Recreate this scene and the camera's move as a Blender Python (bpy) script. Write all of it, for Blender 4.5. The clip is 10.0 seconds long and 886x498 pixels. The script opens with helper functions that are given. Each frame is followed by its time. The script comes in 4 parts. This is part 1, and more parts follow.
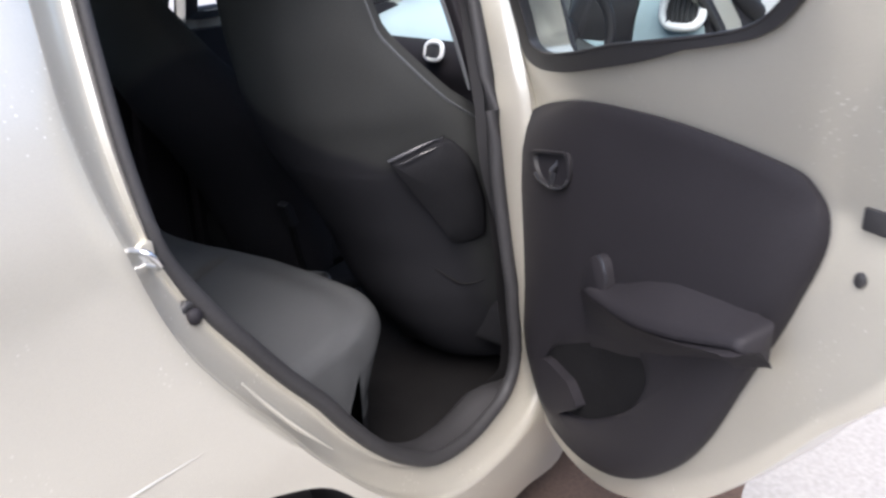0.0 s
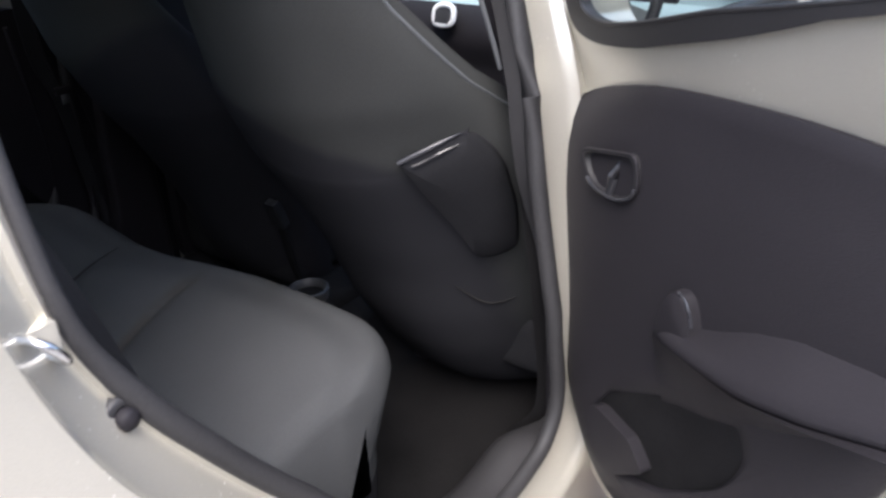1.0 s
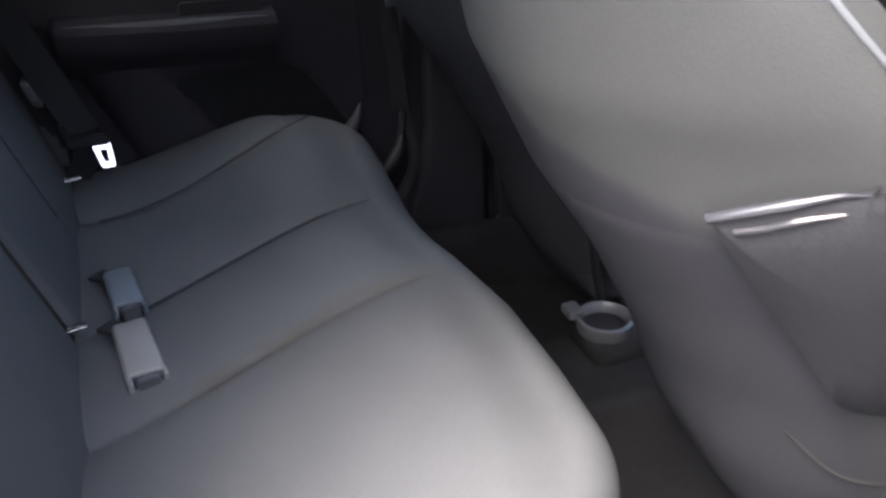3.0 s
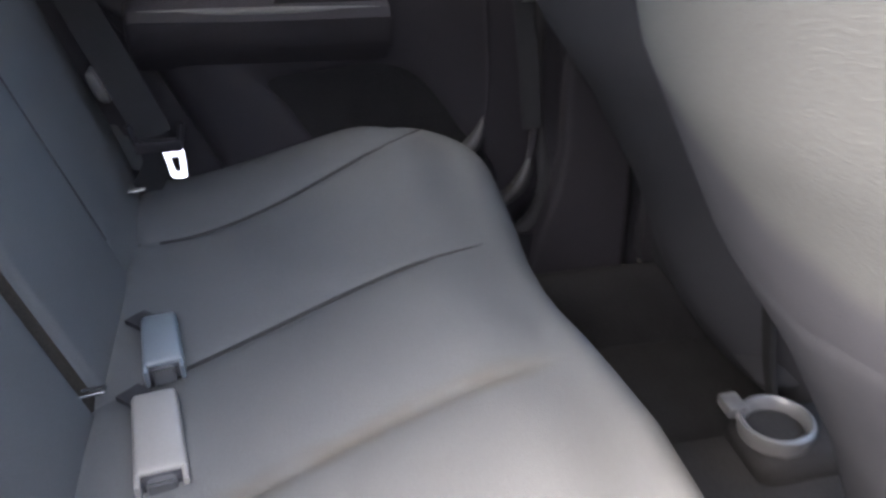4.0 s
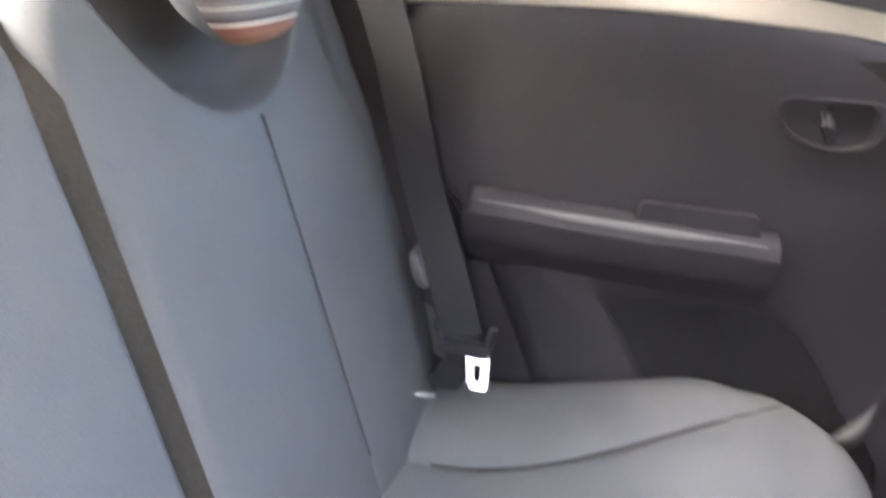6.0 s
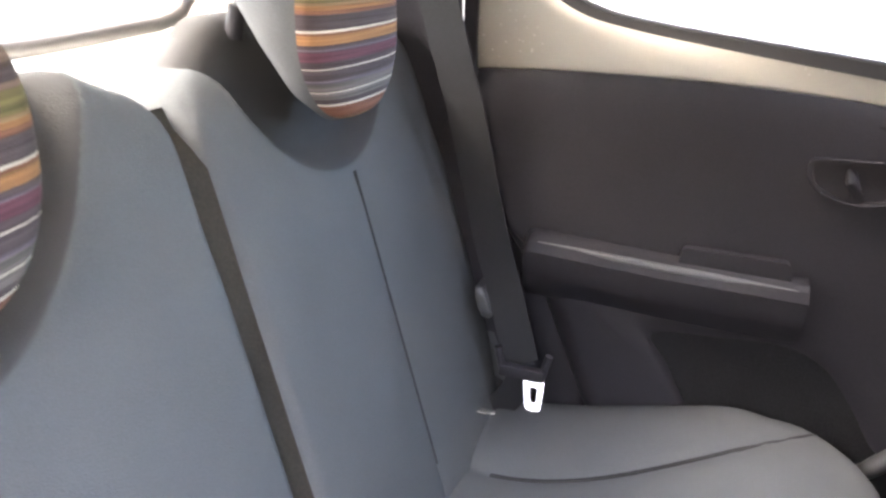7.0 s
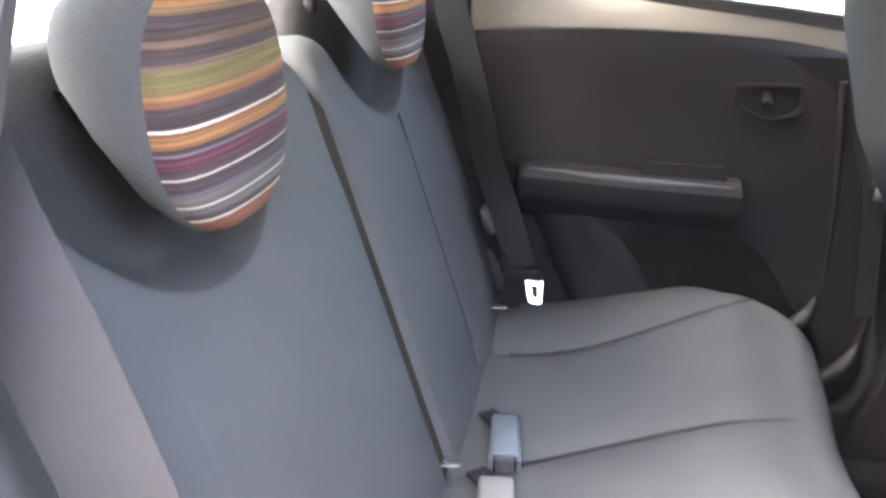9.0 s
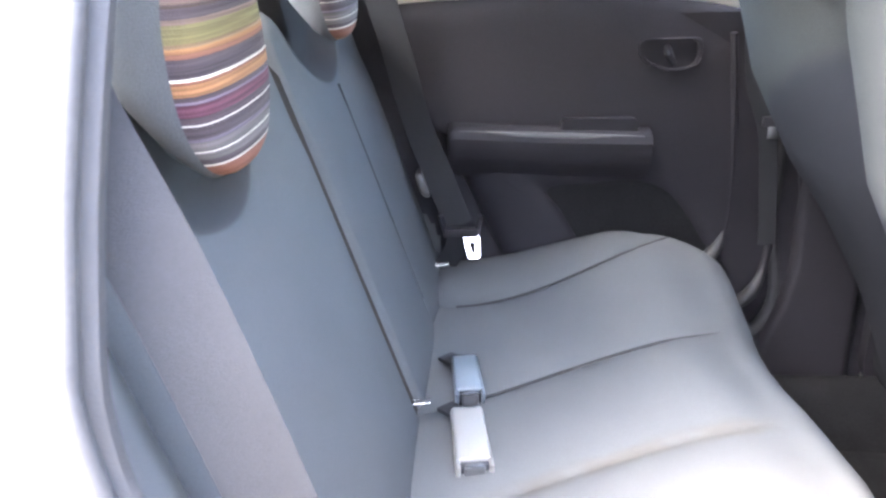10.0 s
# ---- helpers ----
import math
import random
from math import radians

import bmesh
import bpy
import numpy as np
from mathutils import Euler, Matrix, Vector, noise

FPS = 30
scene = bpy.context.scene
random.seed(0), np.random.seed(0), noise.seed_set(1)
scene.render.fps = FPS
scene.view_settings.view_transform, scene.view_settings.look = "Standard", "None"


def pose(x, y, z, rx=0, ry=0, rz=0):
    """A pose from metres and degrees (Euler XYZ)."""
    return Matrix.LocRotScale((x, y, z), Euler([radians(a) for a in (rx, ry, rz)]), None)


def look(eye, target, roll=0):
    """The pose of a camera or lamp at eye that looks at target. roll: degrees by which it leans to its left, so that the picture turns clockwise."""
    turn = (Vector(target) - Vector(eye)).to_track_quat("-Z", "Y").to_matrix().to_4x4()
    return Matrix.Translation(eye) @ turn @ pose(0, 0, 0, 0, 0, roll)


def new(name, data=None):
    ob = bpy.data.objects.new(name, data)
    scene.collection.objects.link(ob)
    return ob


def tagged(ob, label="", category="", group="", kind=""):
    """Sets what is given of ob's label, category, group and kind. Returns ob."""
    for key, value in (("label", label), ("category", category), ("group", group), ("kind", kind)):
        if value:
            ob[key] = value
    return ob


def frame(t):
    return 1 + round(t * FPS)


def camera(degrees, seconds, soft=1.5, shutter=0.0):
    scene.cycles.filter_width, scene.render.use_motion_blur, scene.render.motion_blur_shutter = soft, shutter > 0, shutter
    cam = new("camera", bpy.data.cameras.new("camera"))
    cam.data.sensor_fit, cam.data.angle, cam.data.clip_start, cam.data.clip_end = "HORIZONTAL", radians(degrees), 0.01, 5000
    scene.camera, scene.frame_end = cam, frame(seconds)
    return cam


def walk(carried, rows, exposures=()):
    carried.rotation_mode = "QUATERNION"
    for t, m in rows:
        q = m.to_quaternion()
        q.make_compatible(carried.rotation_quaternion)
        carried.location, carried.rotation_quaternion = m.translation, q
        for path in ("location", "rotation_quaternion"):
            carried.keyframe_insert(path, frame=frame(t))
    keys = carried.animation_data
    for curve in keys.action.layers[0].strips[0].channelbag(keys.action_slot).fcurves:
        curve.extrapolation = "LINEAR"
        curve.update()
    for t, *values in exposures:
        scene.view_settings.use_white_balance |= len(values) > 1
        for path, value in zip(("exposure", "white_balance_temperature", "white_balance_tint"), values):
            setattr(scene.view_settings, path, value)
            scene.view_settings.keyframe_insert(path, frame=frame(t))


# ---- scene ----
cam = camera(55.3, 10.0, soft=2.6, shutter=0.5)
PATH = [
    (0, (-0.652, -1.664, 1.529), (0.79, -0.533, 0.726), -2.1),
    (0.5, (-0.511, -1.496, 1.501), (0.928, -0.393, 0.657), -1.3),
    (1, (-0.362, -1.392, 1.473), (1.044, -0.278, 0.589), -3.0),
    (1.5, (-0.161, -1.31, 1.406), (1.039, 0.003, 0.492), -3.8),
    (2, (-0.018, -1.254, 1.398), (0.94, 0.2, 0.413), -2.2),
    (2.5, (0.063, -1.179, 1.328), (0.82, 0.403, 0.367), 0.2),
    (2.7, (0.134, -1.125, 1.321), (0.818, 0.487, 0.355), -0.1),
    (3.8, (0.282, -0.798, 1.266), (0.668, 0.88, 0.249), -1.7),
    (4, (0.309, -0.733, 1.234), (0.624, 0.981, 0.253), -1.0),
    (4.5, (0.325, -0.554, 1.216), (0.489, 1.179, 0.231), 2.3),
    (5, (0.308, -0.475, 1.219), (0.243, 1.291, 0.282), 2.5),
    (5.5, (0.309, -0.435, 1.221), (-0.001, 1.361, 0.396), 2.3),
    (6, (0.312, -0.429, 1.278), (-0.143, 1.374, 0.543), 3.3),
    (6.2, (0.373, -0.467, 1.286), (-0.197, 1.33, 0.617), 2.5),
    (7.3, (0.346, -0.604, 1.377), (-0.291, 1.155, 0.669), 2.9),
    (7.5, (0.373, -0.652, 1.379), (-0.306, 1.111, 0.722), 2.8),
    (8, (0.356, -0.763, 1.376), (-0.267, 1.023, 0.725), 1.9),
    (8.5, (0.29, -0.836, 1.373), (-0.212, 0.978, 0.697), 1.5),
    (9, (0.254, -0.92, 1.363), (-0.133, 0.903, 0.635), 0.6),
    (9.5, (0.242, -0.98, 1.343), (-0.036, 0.848, 0.581), -1.6),
    (10, (0.187, -1.038, 1.337), (0.038, 0.814, 0.595), -1.6),
]
walk(cam, [(t, look(eye, target, roll)) for t, eye, target, roll in PATH],
     exposures=[(0, 1.9, 5850, 10), (1, 2.0, 5800, 10), (1.5, 2.55, 5800, 10), (2, 3.0, 5850, 10), (2.6, 3.55, 5950, 10), (3.8, 4.75, 6300, 10), (4.5, 5.85, 6500, 10), (5.5, 6.65, 6850, 10),
                (6.2, 6.75, 7100, 12), (7.5, 5.95, 7150, 12), (8.5, 5.95, 7150, 12), (9.3, 6.1, 6550, 11), (10, 6.4, 6150, 10)])

import functools

# ---- world, sun, exposure ----
world = bpy.data.worlds.new("overcast_sky")
scene.world = world
world.use_nodes = True
wn = world.node_tree.nodes
sky = wn.new("ShaderNodeTexSky")
sky.sky_type = "NISHITA"
sky.sun_disc = False
sky.sun_elevation = radians(58)
sky.sun_rotation = radians(237)
sky.air_density, sky.dust_density, sky.ozone_density = 0.85, 6.0, 0.8
wn["Background"].inputs["Strength"].default_value = 0.15
world.node_tree.links.new(sky.outputs["Color"], wn["Background"].inputs["Color"])

sun = new("sun", bpy.data.lights.new("sun", "SUN"))
sun.data.energy, sun.data.angle, sun.data.color = 0.3, radians(60), (1.0, 0.96, 0.9)
sun.matrix_world = look((-3.1, -2.0, 6.0), (0, 0, 0))


# ---- materials ----
def material(name, color, rough=0.5, metal=0.0, vary=0.15, scale=6.0, fine=120.0, bump=0.1, bump_scale=400.0, coat=0.0, spec=0.5):
    """A surface with broad stains, fine grain and a fine relief."""
    m = bpy.data.materials.new(name)
    m.use_nodes = True
    n, l = m.node_tree.nodes, m.node_tree.links
    b = n["Principled BSDF"]
    co = n.new("ShaderNodeTexCoord")
    broad, grain, mix1, mix2 = n.new("ShaderNodeTexNoise"), n.new("ShaderNodeTexNoise"), n.new("ShaderNodeMix"), n.new("ShaderNodeMix")
    broad.inputs["Scale"].default_value, broad.inputs["Detail"].default_value = scale, 4
    grain.inputs["Scale"].default_value, grain.inputs["Detail"].default_value = fine, 2
    for t in (broad, grain):
        l.new(co.outputs["Object"], t.inputs["Vector"])
    for x in (mix1, mix2):
        x.data_type = "RGBA"
    low, high = [c * (1 - vary) for c in color], [min(1, c * (1 + vary)) for c in color]
    mix1.inputs["A"].default_value, mix1.inputs["B"].default_value = (*low, 1), (*high, 1)
    l.new(broad.outputs["Fac"], mix1.inputs["Factor"])
    mix2.blend_type = "MULTIPLY"
    mix2.inputs["Factor"].default_value = min(1.0, vary * 2)
    l.new(mix1.outputs["Result"], mix2.inputs["A"])
    ramp = n.new("ShaderNodeValToRGB")
    ramp.color_ramp.elements[0].position, ramp.color_ramp.elements[1].position = 0.3, 0.7
    ramp.color_ramp.elements[0].color = (0.55, 0.55, 0.55, 1)
    l.new(grain.outputs["Fac"], ramp.inputs["Fac"])
    l.new(ramp.outputs["Color"], mix2.inputs["B"])
    l.new(mix2.outputs["Result"], b.inputs["Base Color"])
    b.inputs["Roughness"].default_value, b.inputs["Metallic"].default_value = rough, metal
    b.inputs["Coat Weight"].default_value, b.inputs["Coat Roughness"].default_value = coat, 0.08
    b.inputs["Specular IOR Level"].default_value = spec
    if bump:
        fin, bm_ = n.new("ShaderNodeTexNoise"), n.new("ShaderNodeBump")
        fin.inputs["Scale"].default_value = bump_scale
        l.new(co.outputs["Object"], fin.inputs["Vector"])
        bm_.inputs["Strength"].default_value, bm_.inputs["Distance"].default_value = bump, 0.002
        l.new(fin.outputs["Fac"], bm_.inputs["Height"])
        l.new(bm_.outputs["Normal"], b.inputs["Normal"])
    return m


PAINT = material("beige_metallic_paint", (0.57, 0.545, 0.47), 0.28, 0.5, 0.12, 3, 900, 0.02, 900, coat=0.8)


def speckle(m):
    """Dried drops and dust on the paint."""
    n, l = m.node_tree.nodes, m.node_tree.links
    b = n["Principled BSDF"]
    co, dots, where, mix = n.new("ShaderNodeTexCoord"), n.new("ShaderNodeTexVoronoi"), n.new("ShaderNodeTexNoise"), n.new("ShaderNodeMix")
    dots.inputs["Scale"].default_value, where.inputs["Scale"].default_value, where.inputs["Detail"].default_value = 85.0, 7.0, 4
    l.new(co.outputs["Object"], dots.inputs["Vector"])
    l.new(co.outputs["Object"], where.inputs["Vector"])
    spot, patch, both = n.new("ShaderNodeMapRange"), n.new("ShaderNodeMapRange"), n.new("ShaderNodeMath")
    spot.inputs["From Min"].default_value, spot.inputs["From Max"].default_value = 0.20, 0.08
    patch.inputs["From Min"].default_value, patch.inputs["From Max"].default_value = 0.53, 0.70
    both.operation, mix.data_type = "MULTIPLY", "RGBA"
    l.new(dots.outputs["Distance"], spot.inputs["Value"])
    l.new(where.outputs["Fac"], patch.inputs["Value"])
    l.new(spot.outputs["Result"], both.inputs[0])
    l.new(patch.outputs["Result"], both.inputs[1])
    l.new(b.inputs["Base Color"].links[0].from_socket, mix.inputs["A"])
    mix.inputs["B"].default_value = (0.85, 0.83, 0.78, 1)
    l.new(both.outputs[0], mix.inputs["Factor"])
    l.new(mix.outputs["Result"], b.inputs["Base Color"])


speckle(PAINT)
FABRIC = material("grey_seat_fabric", (0.0735, 0.0755, 0.077), 0.95, 0, 0.14, 5, 500, 0.5, 700, spec=0.1)
SEATBACK = material("grey_seat_back_cloth", (0.047, 0.048, 0.0465), 0.95, 0, 0.15, 5, 400, 0.4, 600, spec=0.04)
PLASTIC = material("grained_black_plastic", (0.0225, 0.0208, 0.0235), 0.52, 0, 0.16, 4, 300, 0.35, 500, spec=0.12)
PLASTIC_GREY = material("light_grey_plastic", (0.104, 0.108, 0.112), 0.3, 0, 0.06, 8, 300, 0.05, 500)
BUCKLE_BEIGE = material("pale_beige_plastic", (0.155, 0.148, 0.14), 0.4, 0, 0.08, 8, 300, 0.05, 500)
# Blue tint paints the sky's reflection into the far buckle's colour.
BUCKLE_SKY_TINT = material("sky_tinted_grey_plastic", (0.088, 0.102, 0.115), 0.35, 0, 0.08, 8, 300, 0.05, 500)
DASHTOP = material("pale_grey_dash_plastic", (0.34, 0.42, 0.44), 0.45, 0, 0.06, 8, 300, 0.1, 500)
TRIM_PALE = material("pale_grey_trim", (0.78, 0.78, 0.78), 0.7, 0, 0.06, 8, 300, 0.1, 500)
GLOSS = material("glossy_black_plastic", (0.03, 0.03, 0.034), 0.15, 0, 0.08, 8, 300, 0.0, 500)
STITCH = material("seam_thread", (0.024, 0.023, 0.023), 0.95, 0, 0.1, 6, 300, 0.1, 500, spec=0.1)
RING_GREY = material("mid_grey_plastic", (0.055, 0.055, 0.057), 0.4, 0, 0.08, 8, 300, 0.05, 500)
RUBBER = material("black_rubber", (0.024, 0.023, 0.024), 0.5, 0, 0.2, 10, 200, 0.1, 300)
CARPET = material("black_carpet", (0.017, 0.0165, 0.017), 1.0, 0, 0.35, 12, 260, 0.9, 500, spec=0.03)
CARPET_GREY = material("black_felt", (0.024, 0.024, 0.026), 0.95, 0, 0.2, 8, 260, 0.6, 500, spec=0.03)
WEB = material("black_belt_webbing", (0.022, 0.022, 0.0235), 0.7, 0, 0.15, 10, 300, 0.4, 900, spec=0.12)
METAL = material("bright_steel", (0.75, 0.75, 0.75), 0.25, 1.0, 0.05, 10, 200, 0.05, 300)
DULL_STEEL = material("dull_steel", (0.26, 0.26, 0.26), 0.55, 1.0, 0.15, 10, 200, 0.1, 300)
TYRE = material("tyre_rubber", (0.02, 0.02, 0.02), 0.85, 0, 0.2, 10, 200, 0.3, 200)
SEAL_RUBBER = material("weathered_seal_rubber", (0.034, 0.033, 0.034), 0.55, 0, 0.2, 10, 200, 0.1, 300, spec=0.3)
TRIM_MID = material("mid_grey_trim_plastic", (0.06, 0.06, 0.061), 0.5, 0, 0.12, 5, 300, 0.2, 500, spec=0.3)
TRIM_GREY = material("mid_grey_lining_plastic", (0.029, 0.028, 0.029), 0.6, 0, 0.12, 5, 300, 0.2, 500, spec=0.25)
SPLIT = material("dark_split_brown", (0.034, 0.028, 0.023), 0.95, 0, 0.3, 9, 260, 0.4, 500, spec=0.05)
SHADE_BROWN = material("brown_ground_shade", (0.075, 0.05, 0.037), 0.9, 0, 0.35, 6, 90, 0.8, 120, spec=0.3)
GROUND = material("worn_grey_concrete", (0.30, 0.285, 0.265), 0.85, 0, 0.22, 0.9, 60, 0.5, 90)
BRICK = material("dark_blocker_brick", (0.10, 0.075, 0.06), 0.9, 0, 0.3, 0.6, 14, 0.6, 20)


def pane_material():
    m = bpy.data.materials.new("window_glass")
    m.use_nodes = True
    n, l = m.node_tree.nodes, m.node_tree.links
    n.remove(n["Principled BSDF"])
    clear, gloss, mix, edge = n.new("ShaderNodeBsdfTransparent"), n.new("ShaderNodeBsdfGlossy"), n.new("ShaderNodeMixShader"), n.new("ShaderNodeLayerWeight")
    clear.inputs["Color"].default_value = (0.90, 0.94, 0.93, 1)
    gloss.inputs["Roughness"].default_value = 0.02
    power, scale = n.new("ShaderNodeMath"), n.new("ShaderNodeMath")
    power.operation, scale.operation = "POWER", "MULTIPLY_ADD"
    power.inputs[1].default_value = 4.0
    scale.inputs[1].default_value, scale.inputs[2].default_value = 0.7, 0.04
    edge.inputs["Blend"].default_value = 0.5
    l.new(edge.outputs["Facing"], power.inputs[0])
    l.new(power.outputs[0], scale.inputs[0])
    l.new(scale.outputs[0], mix.inputs["Fac"])
    l.new(clear.outputs["BSDF"], mix.inputs[1])
    l.new(gloss.outputs["BSDF"], mix.inputs[2])
    l.new(mix.outputs["Shader"], n["Material Output"].inputs["Surface"])
    return m


GLASS = pane_material()


def stripe_material():
    """Woven stripes that run across the pad, from its top to its bottom."""
    m = material("striped_headrest_cloth", (0.1, 0.1, 0.1), 0.9, 0, 0.1, 5, 500, 0.5, 700, spec=0.2)
    n, l = m.node_tree.nodes, m.node_tree.links
    co, sep, ramp = n.new("ShaderNodeTexCoord"), n.new("ShaderNodeSeparateXYZ"), n.new("ShaderNodeValToRGB")
    l.new(co.outputs["Generated"], sep.inputs["Vector"])
    wob, add = n.new("ShaderNodeTexNoise"), n.new("ShaderNodeMath")
    wob.inputs["Scale"].default_value, wob.inputs["Detail"].default_value = 90.0, 3
    add.operation = "MULTIPLY_ADD"
    add.inputs[1].default_value = 0.005
    l.new(co.outputs["Object"], wob.inputs["Vector"])
    l.new(wob.outputs["Fac"], add.inputs[0])
    l.new(sep.outputs["Z"], add.inputs[2])
    l.new(add.outputs[0], ramp.inputs["Fac"])
    dark, brown, rose, orange, rust = (0.055, 0.042, 0.045), (0.065, 0.045, 0.036), (0.12, 0.08, 0.065), (0.23, 0.115, 0.05), (0.15, 0.065, 0.042)
    olive, white, lilac, plum, grey, tan = (0.115, 0.098, 0.042), (0.42, 0.38, 0.33), (0.10, 0.08, 0.10), (0.085, 0.032, 0.045), (0.10, 0.09, 0.085), (0.16, 0.105, 0.06)
    bands = ((0, tan), (0.031, rust), (0.108, white), (0.119, dark), (0.147, grey), (0.181, white), (0.190, grey), (0.231, lilac), (0.247, dark),
             (0.303, white), (0.312, dark), (0.342, plum), (0.392, lilac), (0.403, dark), (0.425, orange), (0.469, rust), (0.483, white), (0.494, dark), (0.569, rust), (0.589, orange), (0.608, tan), (0.625, olive), (0.692, rose),
             (0.714, dark), (0.753, brown), (0.769, rose), (0.792, brown), (0.814, dark), (0.869, tan), (0.897, orange), (0.925, tan), (0.953, brown))
    el = ramp.color_ramp.elements
    ramp.color_ramp.interpolation = "CONSTANT"
    el[0].position, el[0].color = 0.0, (*bands[0][1], 1)
    el.remove(el[1])
    for at, c in bands[1:]:
        e = el.new(at)
        e.color = (*c, 1)
    mix = next(x for x in n if x.type == "MIX" and x.blend_type == "MULTIPLY")
    # fine streaks of the weave along the stripes
    stretch, weave, tone, streak = n.new("ShaderNodeMapping"), n.new("ShaderNodeTexNoise"), n.new("ShaderNodeMapRange"), n.new("ShaderNodeMix")
    stretch.inputs["Scale"].default_value = (6.0, 6.0, 420.0)
    weave.inputs["Scale"].default_value = 1.0
    tone.inputs["From Min"].default_value, tone.inputs["From Max"].default_value = 0.3, 0.7
    tone.inputs["To Min"].default_value, tone.inputs["To Max"].default_value = 0.62, 1.28
    streak.data_type, streak.blend_type = "RGBA", "MULTIPLY"
    streak.inputs["Factor"].default_value = 1.0
    l.new(co.outputs["Object"], stretch.inputs["Vector"])
    l.new(stretch.outputs["Vector"], weave.inputs["Vector"])
    l.new(weave.outputs["Fac"], tone.inputs["Value"])
    l.new(ramp.outputs["Color"], streak.inputs["A"])
    l.new(tone.outputs["Result"], streak.inputs["B"])
    l.new(streak.outputs["Result"], mix.inputs["A"])
    return m


STRIPES = stripe_material()


# ---- building helpers ----
def thing(name, at, label, category, kind="", group=""):
    """An Empty at the base of a thing; its parts are given in the world's coordinates."""
    ob = new(name)
    ob.empty_display_size = 0.05
    ob.matrix_basis = at if isinstance(at, Matrix) else Matrix.Translation(at)
    return tagged(ob, label, category, group, kind)


def root_pose(ob):
    return root_pose(ob.parent) @ ob.matrix_basis if ob.parent else ob.matrix_basis


def part(name, bm, mat, parent, label="", smooth=50, local=False):
    """Links bm as one mesh object under parent. local: bm is in the parent's own coordinates."""
    bmesh.ops.remove_doubles(bm, verts=bm.verts, dist=1e-5)
    bmesh.ops.recalc_face_normals(bm, faces=bm.faces)
    if parent and not local:
        bm.transform(root_pose(parent).inverted())
    me = bpy.data.meshes.new(name)
    if smooth:
        for f in bm.faces:
            f.smooth = True
        for e in bm.edges:
            e.smooth = len(e.link_faces) == 2 and e.calc_face_angle(0) < radians(smooth)
    bm.to_mesh(me)
    bm.free()
    for m in mat if isinstance(mat, (list, tuple)) else (mat,):
        me.materials.append(m)
    ob = new(name, me)
    ob.parent = parent
    if label:
        ob["label"] = label
    return ob


def curve(points, n, closed=False):
    """n points at even steps along a smooth curve through the points."""
    p = [np.array(q, float) for q in points]
    k, out = len(p), []
    spans = k if closed else k - 1
    for i in range(spans):
        a, b, c, d = (p[(i - 1) % k], p[i], p[(i + 1) % k], p[(i + 2) % k]) if closed else (p[max(i - 1, 0)], p[i], p[i + 1], p[min(i + 2, k - 1)])
        for t in np.arange(0, 1, 0.05):
            out.append(0.5 * (2 * b + (c - a) * t + (2 * a - 5 * b + 4 * c - d) * t * t + (3 * b - a - 3 * c + d) * t**3))
    out.append(p[0] if closed else p[-1])
    out = np.array(out)
    step = np.r_[0, np.cumsum(np.linalg.norm(np.diff(out, axis=0), axis=1))]
    at = np.linspace(0, step[-1], n + 1)[:-1] if closed else np.linspace(0, step[-1], n)
    return np.array([np.interp(at, step, out[:, j]) for j in range(out.shape[1])]).T


def matched(points, per, closed=True):
    """A smooth closed curve with `per` points for every given one, so that two curves stay matched."""
    p = [np.array(q, float) for q in points]
    k, out = len(p), []
    for i in range(k):
        a, b, c, d = p[i - 1], p[i], p[(i + 1) % k], p[(i + 2) % k]
        for t in np.arange(per) / per:
            out.append(0.5 * (2 * b + (c - a) * t + (2 * a - 5 * b + 4 * c - d) * t * t + (3 * b - a - 3 * c + d) * t**3))
    return np.array(out)


def rounded(corners, radius, n=8):
    """A polygon with rounded corners: a list of 2D points."""
    out, k = [], len(corners)
    for i in range(k):
        a, b, c = (np.array(corners[j % k], float) for j in (i - 1, i, i + 1))
        r = radius[i] if isinstance(radius, (list, tuple)) else radius
        u, v = (a - b) / np.linalg.norm(a - b), (c - b) / np.linalg.norm(c - b)
        for t in np.linspace(0, 1, n):
            out.append(b + u * r * (1 - t) ** 2 + v * r * t**2)
    return np.array(out)


def loft(rings, bm=None, close=True, cap=True):
    """Skins rings of points, one after another."""
    bm = bm or bmesh.new()
    vs = [[bm.verts.new(tuple(p)) for p in ring] for ring in rings]
    n = len(vs[0])
    for a, b in zip(vs, vs[1:]):
        for i in range(n if close else n - 1):
            bm.faces.new((a[i], a[(i + 1) % n], b[(i + 1) % n], b[i]))
    if cap:
        for ring in (vs[0], vs[-1]):
            bm.faces.new(ring)
    return bm


